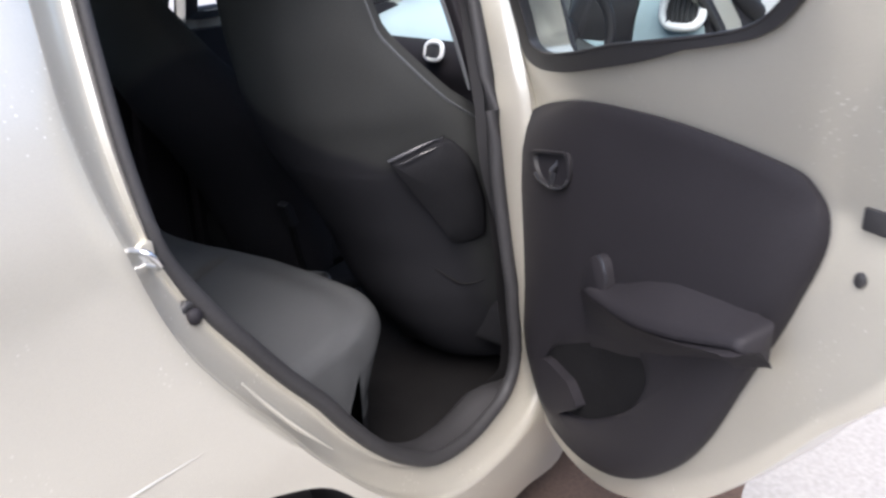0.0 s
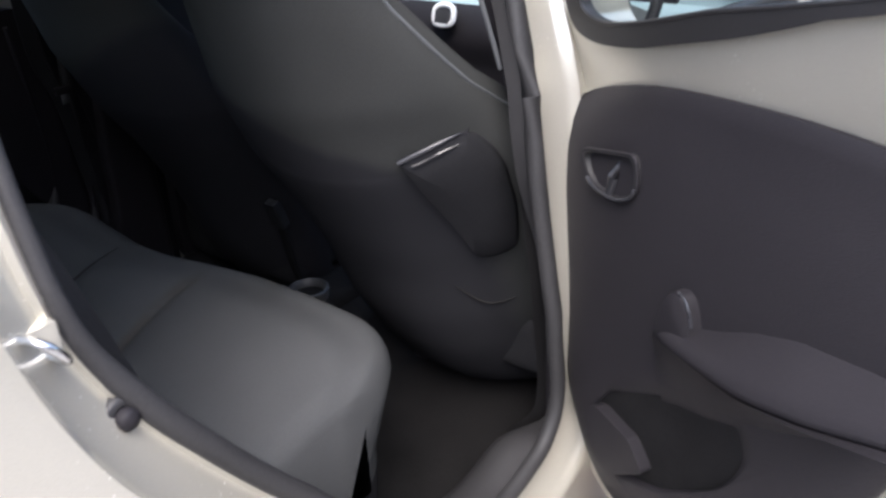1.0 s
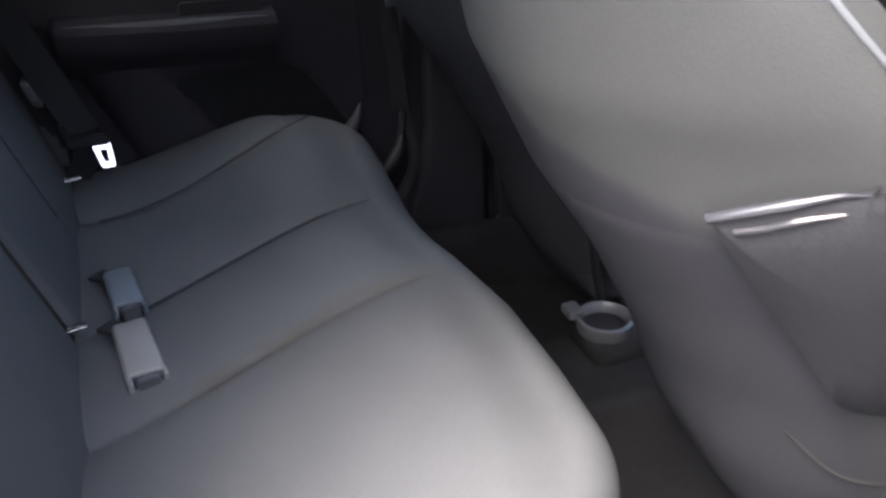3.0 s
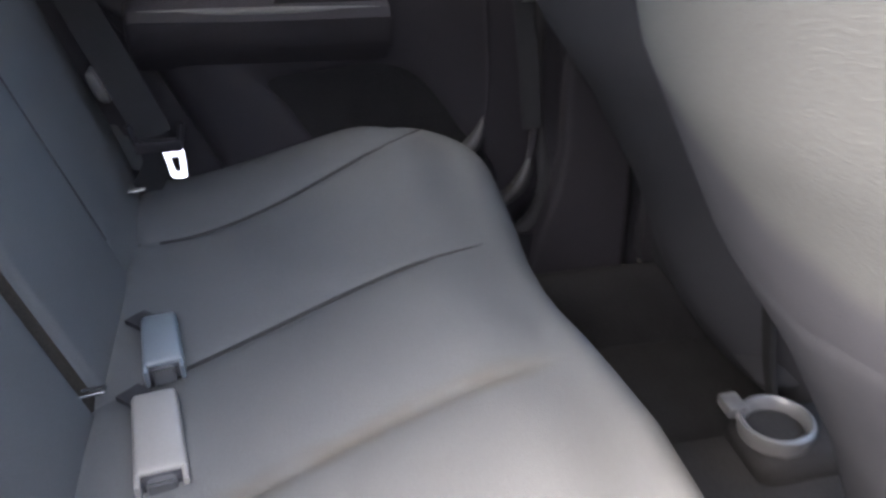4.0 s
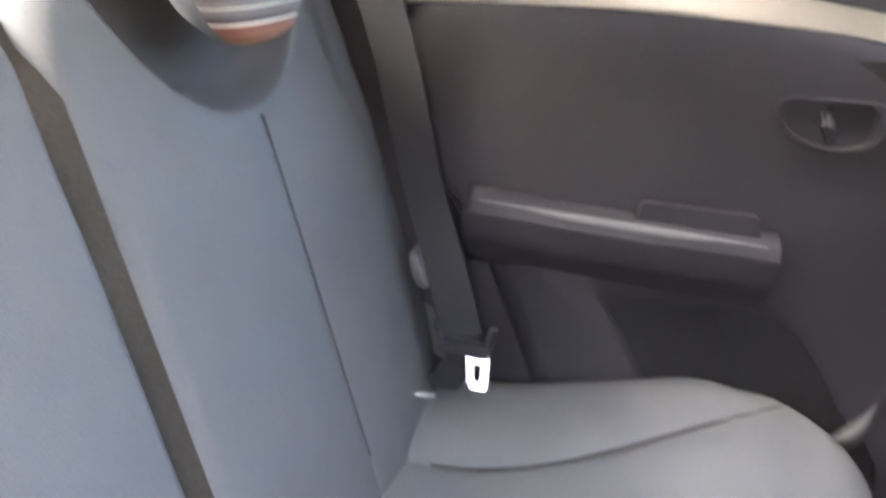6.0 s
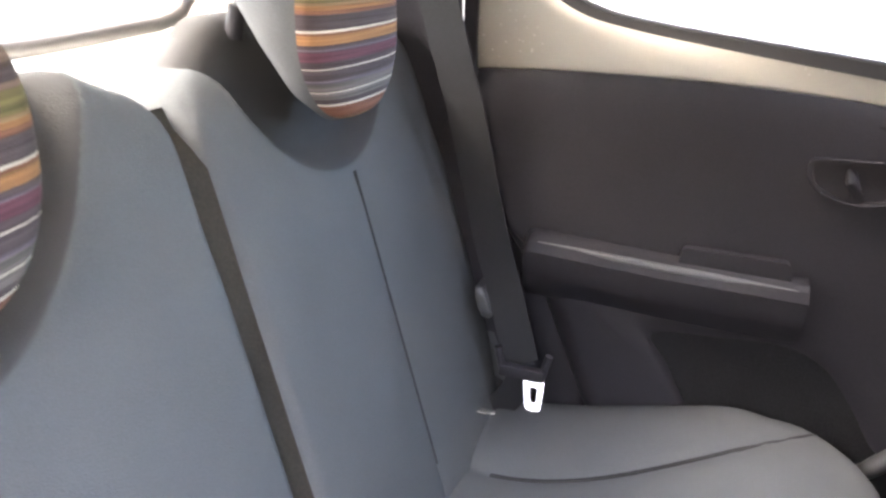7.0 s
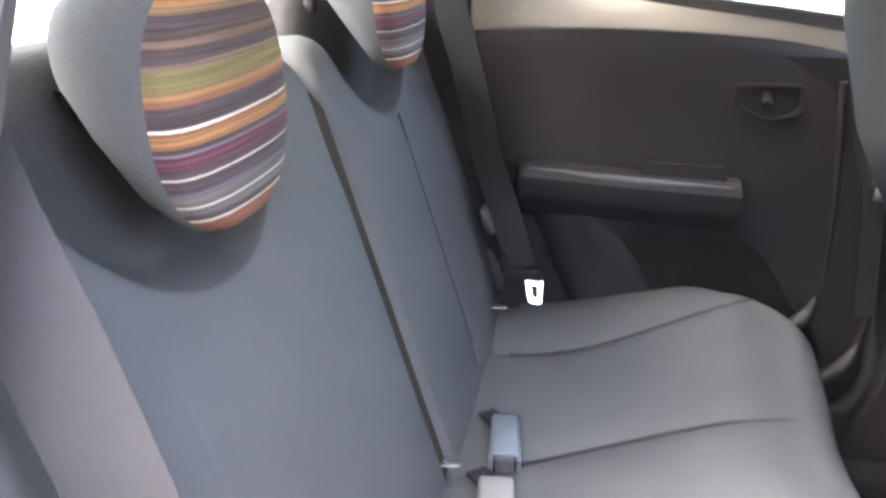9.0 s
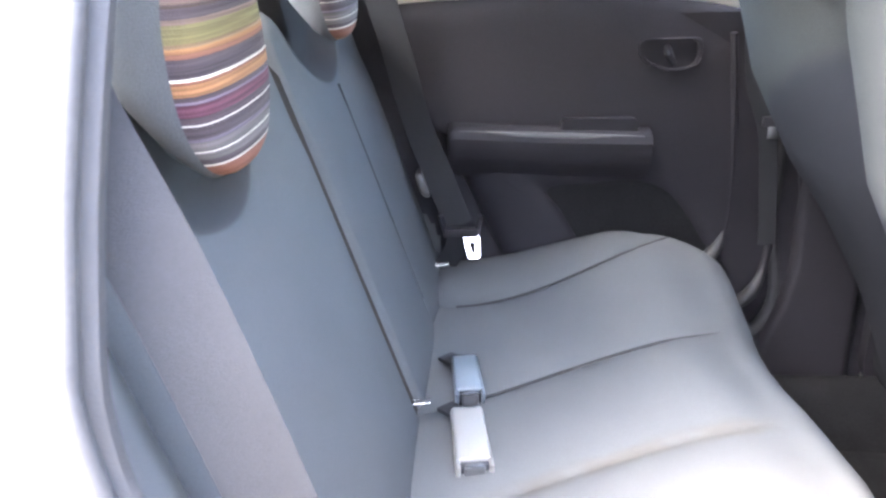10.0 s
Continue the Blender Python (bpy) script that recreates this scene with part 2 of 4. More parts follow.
def tube(points, radius, sides=10, closed=False, bm=None, flat=None):
    """A round rod along points; flat=(wide, thin, way) makes a ribbon that is wide along way."""
    p = [Vector(q) for q in points]
    rings, k = [], len(p)
    up = Vector((0.13, 0.2, 0.97))
    for i in range(k):
        d = (p[(i + 1) % k] - p[i - 1]) if closed else (p[min(i + 1, k - 1)] - p[max(i - 1, 0)])
        d.normalize()
        if flat:
            side = Vector(flat[2]) - d * d.dot(Vector(flat[2]))
            side.normalize()
            nor = d.cross(side)
            w, t = flat[0] / 2, flat[1] / 2
            rings.append([p[i] + side * x + nor * y for x, y in ((-w, -t), (w, -t), (w, t), (-w, t))])
        else:
            side = d.cross(up)
            if side.length < 0.05:
                side = d.cross(Vector((1, 0, 0)))
            side.normalize()
            nor = side.cross(d)
            rings.append([p[i] + (side * math.cos(a) + nor * math.sin(a)) * (radius[i] if isinstance(radius, list) else radius) for a in np.arange(sides) * 2 * math.pi / sides])
    if closed:
        rings.append(rings[0])
    return loft(rings, bm, cap=not closed)


def block(lo, hi, bevel=0.01, segments=2, bm=None):
    own = bmesh.new()
    bmesh.ops.create_cube(own, size=1, matrix=Matrix.Translation([(a + b) / 2 for a, b in zip(lo, hi)]) @ Matrix.Diagonal([b - a for a, b in zip(lo, hi)] + [1]))
    if bevel:
        bmesh.ops.bevel(own, geom=own.edges[:], offset=bevel, segments=segments, affect="EDGES", profile=0.6)
    if bm is None:
        return own
    me = bpy.data.meshes.new("joined")
    own.to_mesh(me)
    own.free()
    bm.from_mesh(me)
    bpy.data.meshes.remove(me)
    return bm


def pillow(top, back, us, vs):
    """A closed cushion: a grid of top(u, v), with its rim led to back(u, v) and closed there."""
    bm = bmesh.new()
    g = [[bm.verts.new(tuple(top(u, v))) for v in vs] for u in us]
    for i in range(len(us) - 1):
        for j in range(len(vs) - 1):
            bm.faces.new((g[i][j], g[i + 1][j], g[i + 1][j + 1], g[i][j + 1]))
    rim = [(i, 0) for i in range(len(us))] + [(len(us) - 1, j) for j in range(1, len(vs))]
    rim += [(i, len(vs) - 1) for i in range(len(us) - 2, -1, -1)] + [(0, j) for j in range(len(vs) - 2, 0, -1)]
    b = [bm.verts.new(tuple(back(us[i], vs[j]))) for i, j in rim]
    for k in range(len(rim)):
        (i, j), (i2, j2) = rim[k], rim[(k + 1) % len(rim)]
        bm.faces.new((g[i][j], g[i2][j2], b[(k + 1) % len(rim)], b[k]))
    bm.faces.new(b)
    return bm


def ease(t):
    t = min(1.0, max(0.0, t))
    return t * t * (3 - 2 * t)


def roll(dist, r):
    """How far a rounded edge has dropped at dist from the rim."""
    return 0.0 if dist >= r else r - math.sqrt(max(0.0, r * r - (r - max(dist, 0.0)) ** 2))


def side_y(z):
    """Half the body's width at a height."""
    return float(np.interp(z, [0.0, 0.2, 0.7, 1.1, 1.5, 1.7], [0.74, 0.77, 0.78, 0.73, 0.60, 0.52]))


LEVEL = -0.02  # the ground

# ---- ground ----
bm = bmesh.new()
bmesh.ops.create_grid(bm, x_segments=40, y_segments=40, size=60)
bm.transform(Matrix.Translation((0, 0, LEVEL)))
tagged(part("ground", bm, GROUND, None, smooth=0), "worn pale grey concrete yard under the car", "ground", kind="structure")

# brown sheet on the concrete that paints in the shade under the sill
rnd = random.Random(4)
edge = [(1.18 + (0.52 + 0.10 * rnd.random()) * math.cos(a), -0.72 + (0.42 + 0.08 * rnd.random()) * math.sin(a)) for a in np.arange(22) * math.pi / 11]
edge = curve(edge, 88, closed=True)
mid = edge.mean(axis=0)
soil = part("ground_shade_patch", loft([[Vector((*(mid + (p - mid) * k), LEVEL + h)) for p in edge] for k, h in ((1.0, 0.001), (0.96, 0.006), (0.5, 0.010), (0.02, 0.010))], cap=False), SHADE_BROWN, None)
tagged(soil, "brown patch on the concrete that paints in shade under the sill", "soil", kind="structure")

# ---- unseen wall, added to block low daylight on the near side ----
yard = thing("shade_wall", (0, -7.5, LEVEL), "unseen plain dark wall added to cut low daylight into the car", "wall", "structure")
part("wall_face", block((-22, -8.0, LEVEL), (22, -7.5, 4.0), 0.05), BRICK, yard)

# ---- car body ----
car = thing("car_body", (0, 0, LEVEL), "champagne beige metallic hatchback body with its rear door open", "car body", "structure")

# three matched loops of the rear door opening: outer skin edge, seal, and the panel's outer outline
EDGE = [(-0.10, 1.50), (-0.13, 1.31), (-0.13, 1.20), (-0.118, 1.11), (-0.095, 1.01), (-0.06, 0.92), (-0.005, 0.83), (0.055, 0.745), (0.115, 0.655), (0.185, 0.565),
        (0.27, 0.47), (0.39, 0.375), (0.53, 0.315), (0.70, 0.305), (0.83, 0.35), (0.875, 0.48), (0.86, 0.66), (0.85, 1.02), (0.87, 1.34), (0.80, 1.545), (0.35, 1.57), (-0.02, 1.555)]
SEAL = [(-0.01, 1.47), (-0.036, 1.28), (-0.044, 1.16), (-0.038, 1.06), (0.002, 0.965), (0.056, 0.88), (0.115, 0.795), (0.175, 0.718), (0.235, 0.632), (0.30, 0.55),
        (0.377, 0.474), (0.474, 0.408), (0.58, 0.386), (0.672, 0.397), (0.752, 0.432), (0.787, 0.52), (0.764, 0.70), (0.761, 1.02), (0.798, 1.34), (0.74, 1.49), (0.35, 1.52), (0.035, 1.51)]
RIM = [(-0.52, 1.50), (-0.58, 1.2), (-0.62, 0.95), (-0.64, 0.7), (-0.62, 0.45), (-0.47, 0.36), (-0.36, 0.555), (-0.1, 0.658), (0.09, 0.607), (0.20, 0.51),
       (0.265, 0.38), (0.34, 0.22), (0.60, 0.13), (0.80, 0.12), (1.0, 0.12), (1.0, 0.48), (0.97, 0.66), (0.96, 1.02), (0.95, 1.34), (0.9, 1.63), (0.35, 1.65), (-0.3, 1.63)]



def on_side(p, sgn, inset=0.0):
    return Vector((p[0], sgn * (side_y(p[1]) - inset), p[1]))


def lean(p, sgn):
    """How far the near opening's upper rear corner is set in."""
    return 0.018 * ease((p[1] - 0.88) / 0.2) * ease((0.4 - p[0]) / 0.3) if sgn < 0 else 0.0


def body_side(sgn, name):
    e, s, r = matched(EDGE, 5), matched(SEAL, 5), matched(RIM, 5)
    rings = [[on_side(r[i] * (1 - t) + e[i] * t, sgn, 0.004 * (t > 0.99)) for i in range(len(e))] for t in (0, 0.15, 0.35, 0.55, 0.75, 0.9, 0.97, 1.0)]
    for t, inset in ((0.03, 0.012), (0.12, 0.024), (0.5, 0.036), (0.72, 0.045), (0.80, 0.036), (0.9, 0.04), (1.0, 0.05)):
        rings.append([on_side(e[i] * (1 - t) + s[i] * t, sgn, inset + t * lean(s[i], sgn)) for i in range(len(e))])
    part(name, loft(rings, cap=False), PAINT, car)
    inner = [[on_side(s[i], sgn, 0.05 + lean(s[i], sgn)) for i in range(len(s))]]
    mid = s.mean(axis=0)
    rear = [ease((s[i][0] - 0.55) / -0.2) * ease((1.5 - s[i][1]) / 0.2) for i in range(len(s))]
    deep = 1.0 if sgn < 0 else 0.15
    fore = [ease((s[i][0] - 0.66) / 0.08) * ease((s[i][1] - 0.40) / 0.08) for i in range(len(s))]
    thin = [(1 - 0.45 * fore[i]) * (1 - 0.72 * ease((0.30 - s[i][0]) / 0.2) * ease((s[i][1] - 0.84) / 0.22)) for i in range(len(s))]
    for t, inset in ((0.03, 0.075), (0.03, 0.11), (-0.05, 0.15), (-0.12, 0.17)):
        inner.append([on_side(s[i] + (mid - s[i]) * (t - (0.03 + 0.14 * ease((1.0 - s[i][1]) / 0.3)) * fore[i]), sgn, 0.05 + (inset - 0.05) * deep * thin[i] + lean(s[i], sgn)) for i in range(len(s))])
    inner.append([on_side(s[i] + (mid - s[i]) * (-0.14 - 0.5 * rear[i]), sgn, 0.05 + (0.122 + 0.03 * rear[i]) * thin[i] * deep + lean(s[i], sgn)) for i in range(len(s))])
    part("opening_trim", loft(inner, cap=False), TRIM_GREY if sgn < 0 else PLASTIC, car, "grey plastic lining of the door opening" if sgn < 0 else "black plastic lining of the door opening")
    loop = [on_side(s[i], sgn, 0.038 + lean(s[i], sgn)) for i in range(len(s))]
    fat = [0.0155 - 0.0055 * ease((s[i][1] - 0.95) / 0.2) * ease((0.3 - s[i][0]) / 0.2) for i in range(len(s))]
    part("door_seal", tube(loop, fat, 12, closed=True), SEAL_RUBBER, car, "black rubber door seal")


def quarter_trim(sgn, y_seat):
    """The plastic panel from the rear of the opening to the seat's outer side."""
    s = matched(SEAL, 5)
    rear = sorted((p for p in s if p[0] < 0.32 and 0.50 < p[1] < 1.46), key=lambda p: p[1])
    zs, xs = [p[1] for p in rear], [p[0] for p in rear]
    rows = []
    for z in np.linspace(0.56, 1.44, 34):
        x1 = float(np.interp(z, zs, xs)) - 0.004
        far = on_side((x1, z), sgn, 0.062 + lean((x1, z), sgn))
        x0 = 0.055 - 0.325 * (z - 0.60) - 0.025
        near = Vector((min(x0, x1 - 0.01), sgn * y_seat, z))
        row = []
        for k in np.linspace(0, 1, 12):
            p = near.lerp(far, k)
            p.x += 0.018 * math.sin(math.pi * k) ** 0.7
            row.append(p)
        rows.append(row)
    k = 25 if sgn > 0 else len(rows)
    part("quarter_trim", loft(rows[:k + 1], close=False, cap=False), TRIM_MID, car, "grey plastic trim beside the rear seat")
    if sgn > 0:
        part("pillar_cover", loft(rows[k:], close=False, cap=False), TRIM_PALE, car, "pale cover of the rear pillar")


quarter_trim(-1, 0.50)
quarter_trim(1, 0.705)
body_side(-1, "side_panel")
body_side(1, "side_panel")

# pressed crease on the quarter panel, and the sealed joint beside the jamb
for sgn in (-1, 1):
    pts = curve([(-0.60, 0.79), (-0.26, 0.787), (-0.10, 0.785), (0.0, 0.778)], 20)
    fold = curve([(0.006, 0.851), (0.045, 0.790), (0.094, 0.722), (0.155, 0.648)], 16)
    part("sill_crease", tube([on_side(p, sgn, 0.002) for p in fold], [0.005 * math.sin(math.pi * (0.1 + 0.8 * k / 15)) for k in range(16)], 8), PAINT, car)
    part("panel_crease", tube([on_side(p, sgn, 0.0015) for p in pts], [0.0045 * math.sin(math.pi * min(0.97, 0.15 + k / 23)) for k in range(20)], 8), PAINT, car)

# inner trim of the pillars between the doors
for sgn in (-1, 1):
    rings = []
    for z in np.linspace(0.24, 1.56, 16):
        y = side_y(z) - (0.075 if sgn < 0 else 0.03)
        x0 = float(np.interp(z, (0.3, 0.69, 1.0, 1.3), (0.87, 0.86, 0.81, 0.78))) if sgn < 0 else 0.80 - 0.07 * ease((0.6 - z) / 0.3)
        rings.append([Vector((x, sgn * (y - d), z)) for x, d in rounded([(x0, 0.0), (x0 + 0.015, 0.05), (0.95, 0.05), (0.98, 0.0)], 0.012, 4)])
    part("pillar_trim", loft(rings), PLASTIC, car, "black centre pillar trim")
# Pale tube that paints in the bright line along the near pillar.
strip = [(0.79, -0.62, 1.118), (0.762, -0.615, 1.20), (0.735, -0.605, 1.285), (0.70, -0.585, 1.40)]
part("pillar_bright_line", tube(curve(strip, 8), 0.0045, 8), PLASTIC_GREY, car, "pale strip painted as the bright line on the pillar")

# liner added behind the far door to stop light leaking through gaps
skin = [[on_side((x, z), 1, 0.012) for x in np.linspace(-0.48, 1.04, 20)] for z in np.linspace(0.15, 1.14, 14)]
part("gap_liner", loft(skin, close=False, cap=False), PLASTIC, car, "black liner added behind the far door to close gaps")

# wheel arch linings and rear wheels
for sgn in (-1, 1):
    arch = [(-0.1 + 0.378 * math.cos(a), 0.28 + 0.378 * math.sin(a)) for a in np.linspace(-0.3, math.pi + 0.3, 28)]
    bm = loft([[Vector((x, sgn * (side_y(z) - 0.006), z)) for x, z in arch], [Vector((x, sgn * 0.52, z)) for x, z in arch]], close=False, cap=False)
    part("wheel_arch_lining", bm, RUBBER, car)
    prof = [(0.175, -0.075), (0.21, -0.088), (0.26, -0.08), (0.275, -0.06), (0.28, 0), (0.275, 0.06), (0.26, 0.08), (0.21, 0.088), (0.175, 0.075)]
    bm = loft([[Vector((-0.1 + r * math.cos(a), sgn * 0.67 + w, 0.26 + r * math.sin(a))) for r, w in prof] for a in np.linspace(0, 2 * math.pi, 41)], close=True, cap=False)
    wheel = part("wheel", bm, TYRE, car, "black rubber tyre in the arch")
    prof = [(0.0, 0.05), (0.05, 0.055), (0.07, 0.04), (0.14, 0.03), (0.16, 0.06), (0.178, 0.078), (0.178, -0.07)]
    bm = loft([[Vector((-0.1 + r * math.cos(a), sgn * (0.67 + w), 0.26 + r * math.sin(a))) for r, w in prof] for a in np.linspace(0, 2 * math.pi, 41)], close=False, cap=False)
    part("rim", bm, PLASTIC_GREY, wheel)

# roof with headliner, rear hatch, windscreen frame
roof = [[Vector((x, y, 1.655 - 0.10 * (y / 0.56) ** 4 - 0.10 * ((x - 0.35) / 1.2) ** 2)) for y in np.linspace(-0.57, 0.57, 21)] for x in np.linspace(-0.5, 1.35, 23)]
part("roof", loft(roof, close=False, cap=False), PAINT, car)
part("headliner", loft([[p - Vector((0, 0, 0.035)) for p in row] for row in roof], close=False, cap=False), TRIM_PALE, car, "pale grey cloth headliner")

hatch = thing("tailgate", (-0.55, 0, 0.3), "closed tailgate with a curved rear window and pale inner trim", "tailgate", "structure")
outer = rounded([(-0.70, 0.3), (0.70, 0.3), (0.68, 1.1), (0.57, 1.60), (-0.57, 1.60), (-0.68, 1.1)], [0.1, 0.1, 0.1, 0.08, 0.08, 0.1], 6)
inner = rounded([(-0.3, 1.20), (0.3, 1.20), (0.60, 1.215), (0.52, 1.53), (-0.52, 1.53), (-0.60, 1.215)], [0.1, 0.1, 0.09, 0.07, 0.07, 0.09], 6)


def hatch_x(z):
    return -0.50 + 0.30 * (z - 1.2) - 0.05 * max(0.0, 1.1 - z)


def on_hatch(p, d):
    return Vector((hatch_x(p[1]) + d, p[0], p[1]))


part("tailgate_shell", loft([[on_hatch(p, d) for p in loop] for loop, d in ((outer, 0), (inner, 0), (inner, -0.05), (outer, -0.05), (outer, 0))], cap=False), TRIM_PALE, hatch)
part("window_seal", tube([on_hatch(p, 0.006) for p in inner], 0.014, 8, closed=True), RUBBER, hatch)
pane = part("rear_window", loft([[on_hatch(p, -0.02) for p in inner], [on_hatch(p, -0.024) for p in inner]]), GLASS, hatch)
pane.visible_shadow = False

shelf = [[Vector((x, y, 1.125 + 0.012 * math.cos(4 * y))) for y in np.linspace(-0.56, 0.56, 15)] for x in (-0.50, -0.36, -0.22)]
part("parcel_shelf", loft(shelf + [[p - Vector((0, 0, 0.02)) for p in row] for row in shelf[::-1]], close=False, cap=False), TRIM_PALE,
     thing("parcel_shelf_board", (-0.45, 0, 1.1), "pale parcel shelf behind the rear seat", "parcel shelf"))

# floor, tunnel and inner sills
floor = thing("car_floor", (0.6, 0, LEVEL), "black carpeted car floor with a raised centre tunnel", "car floor", "structure")
rows = []
for x in np.linspace(-0.55, 2.1, 30):
    row = []
    for y in np.linspace(-0.685, 0.685, 71):
        tunnel = 0.14 * ease((0.16 - abs(y - 0.05)) / 0.06)
        sill = 0.07 * ease((abs(y) - 0.60) / 0.06)
        row.append(Vector((x, y, 0.21 + max(tunnel, sill) * (x > 0.4) + 0.008 * noise.noise((x * 5, y * 5, 0)))))
    rows.append(row)
part("carpet", loft(rows, close=False, cap=False), CARPET, floor)
for sgn in (-1, 1):
    rings = []
    for x in np.linspace(0.30, 1.40, 30):
        rise = 0.055 * ease((0.52 - x) / 0.22)
        rings.append([Vector((x, sgn * y, z)) for y, z in rounded([(0.575, 0.20), (0.61, 0.345 + rise), (0.66, 0.365 + rise), (0.70, 0.31 + rise * 0.5), (0.70, 0.20)], [0.01, 0.03, 0.03, 0.02, 0.01], 5)])
    # The far sill takes the darker carpet to paint in its shade.
    part("sill_trim", loft(rings), CARPET if sgn > 0 else PLASTIC, floor)
part("underbody", block((-0.6, -0.72, 0.06), (2.1, 0.72, 0.19), 0.02), RUBBER, floor)

# cup holder on the tunnel
cup = thing("cup_holder", (0.94, 0.088, 0.33), "grey plastic cup holder ring on the centre tunnel", "cup holder")
part("holder_base", block((0.90, 0.04, 0.33), (1.25, 0.165, 0.395), 0.03, 3), CARPET, cup)
rings = [[Vector((0.945 + r * math.cos(a), 0.10 + r * math.sin(a), z)) for a in np.arange(32) * math.pi / 16] for r, z in ((0.050, 0.390), (0.055, 0.412), (0.054, 0.419), (0.049, 0.421), (0.044, 0.416), (0.042, 0.395), (0.050, 0.390))]
part("holder_ring", loft(rings, cap=False), RING_GREY, cup, "light grey rim")
bm = loft([[Vector((0.945 + r * math.cos(a), 0.10 + r * math.sin(a), z)) for a in np.arange(24) * math.pi / 12] for r, z in ((0.043, 0.400), (0.04, 0.398), (0.036, 0.397))])
part("holder_well", bm, CARPET, cup)
part("holder_clip", block((0.885, 0.125, 0.405), (0.915, 0.165, 0.425), 0.006, 2), RING_GREY, cup)

# ---- rear seat ----
MID = 0.05  # the seat's centre line


def seams(x):
    """The cushion's seams at a depth: they splay out towards the front."""
    return (-0.18 + 0.31 * x, 0.073 + 0.36 * x, 0.473 - 0.289 * x + 1.16 * x * x)


bench = thing("bench_seat", (0.3, MID, 0.21), "two-place rear bench in plain grey cloth with split backrest", "car seat")


def front_x(y):
    """The cushion's front edge: two lobes with a dip between them and rounded outer corners."""
    f = float(np.interp(y, [-0.56, -0.40, -0.25, -0.10, 0.0, 0.06, 0.12, 0.18, 0.25, 0.35, 0.50, 0.69], [0.645, 0.653, 0.663, 0.663, 0.650, 0.641, 0.628, 0.621, 0.62, 0.626, 0.626, 0.62]))
    return f - roll(y + 0.555, 0.19) - roll(0.69 - y, 0.16)


def cushion_top(u, v):
    y, f, r = u, front_x(u), 0.06
    x0 = 0.0
    flat, arc, drop = f - r - x0, r * math.pi / 2, 0.13
    s = v * (flat + arc + drop)
    edge = roll(y + 0.56, 0.05) + roll(0.70 - y, 0.045)
    puff = 0.0
    lims = (-0.56, *seams(min(s, flat)), 0.70)
    for a, b in zip(lims, lims[1:]):
        if a <= y <= b:
            puff = 0.021 * math.sqrt(max(0.0, 4 * (y - a) * (b - y) / max(0.05, b - a) ** 2))
    fade = ease((flat - s) / 0.10) if s < flat else 0.0

    def height(x):
        return 0.598 + 0.062 * ease((x - 0.02) / 0.5) + puff * fade + 0.032 * ease((y - 0.28) / 0.25) * (0.4 + 0.6 * ease((x - 0.1) / 0.4)) - edge - 0.03 * ease((0.06 - x) / 0.06)

    if s <= flat:
        return Vector((x0 + s, y, height(x0 + s)))
    if s <= flat + arc:
        a = (s - flat) / r
        return Vector((f - r + r * math.sin(a), y, height(f - r) - r + r * math.cos(a)))
    t = (s - flat - arc) / drop
    return Vector((f - 0.06 * t, y, height(f - r) - r - drop * t))


def along_seam(k, x0, x1, n, lift):
    """Points on the cushion's top along seam k, from depth x0 to x1."""
    out = []
    for x in np.linspace(x0, x1, n):
        y = seams(x)[k]
        whole = front_x(y) - 0.06 + 0.03 * math.pi + 0.13
        out.append(cushion_top(y, x / whole) + Vector((0, 0, lift)))
    return out


def worn_cloth():
    """The grey cloth with a brown rubbed streak along the near seam."""
    m = FABRIC.copy()
    m.name = "worn_grey_seat_fabric"
    n, l = m.node_tree.nodes, m.node_tree.links
    co, dot, sep, wob = n.new("ShaderNodeTexCoord"), n.new("ShaderNodeVectorMath"), n.new("ShaderNodeSeparateXYZ"), n.new("ShaderNodeTexNoise")
    dot.operation = "DOT_PRODUCT"
    dot.inputs[1].default_value = (-0.31, 1.0, 0.0)
    wob.inputs["Scale"].default_value, wob.inputs["Detail"].default_value = 16.0, 5
    for q in (dot, sep, wob):
        l.new(co.outputs["Object"], q.inputs[0])

    def math_node(op, a, b):
        q = n.new("ShaderNodeMath")
        q.operation = op
        for k, v in enumerate((a, b)):
            if isinstance(v, float):
                q.inputs[k].default_value = v
            elif v is not None:
                l.new(v, q.inputs[k])
        return q.outputs[0]

    def fade(v, a, b):
        q = n.new("ShaderNodeMapRange")
        q.interpolation_type = "SMOOTHSTEP"
        q.inputs["From Min"].default_value, q.inputs["From Max"].default_value = a, b
        l.new(v, q.inputs["Value"])
        return q.outputs["Result"]

    off = math_node("ADD", dot.outputs["Value"], math_node("MULTIPLY_ADD", wob.outputs["Fac"], 0.03))
    off.node.inputs[1].links[0].from_node.inputs[2].default_value = 0.122
    band = math_node("MULTIPLY", fade(math_node("ABSOLUTE", off, None), 0.026, 0.004), fade(sep.outputs["X"], -0.20, -0.06))
    band = math_node("MULTIPLY", band, fade(sep.outputs["X"], 0.30, 0.20))
    band = math_node("MULTIPLY", band, fade(wob.outputs["Fac"], 0.15, 0.6))
    mix, b = n.new("ShaderNodeMix"), n["Principled BSDF"]
    mix.data_type = "RGBA"
    l.new(band, mix.inputs["Factor"])
    l.new(b.inputs["Base Color"].links[0].from_socket, mix.inputs["A"])
    mix.inputs["B"].default_value = (0.059, 0.056, 0.050, 1)
    l.new(mix.outputs["Result"], b.inputs["Base Color"])
    return m


ys = sorted(set(np.round(np.r_[np.linspace(-0.555, 0.695, 210), np.linspace(-0.555, -0.5, 10), np.linspace(0.64, 0.695, 10)], 4).tolist()))
vs = np.linspace(0, 1, 70)
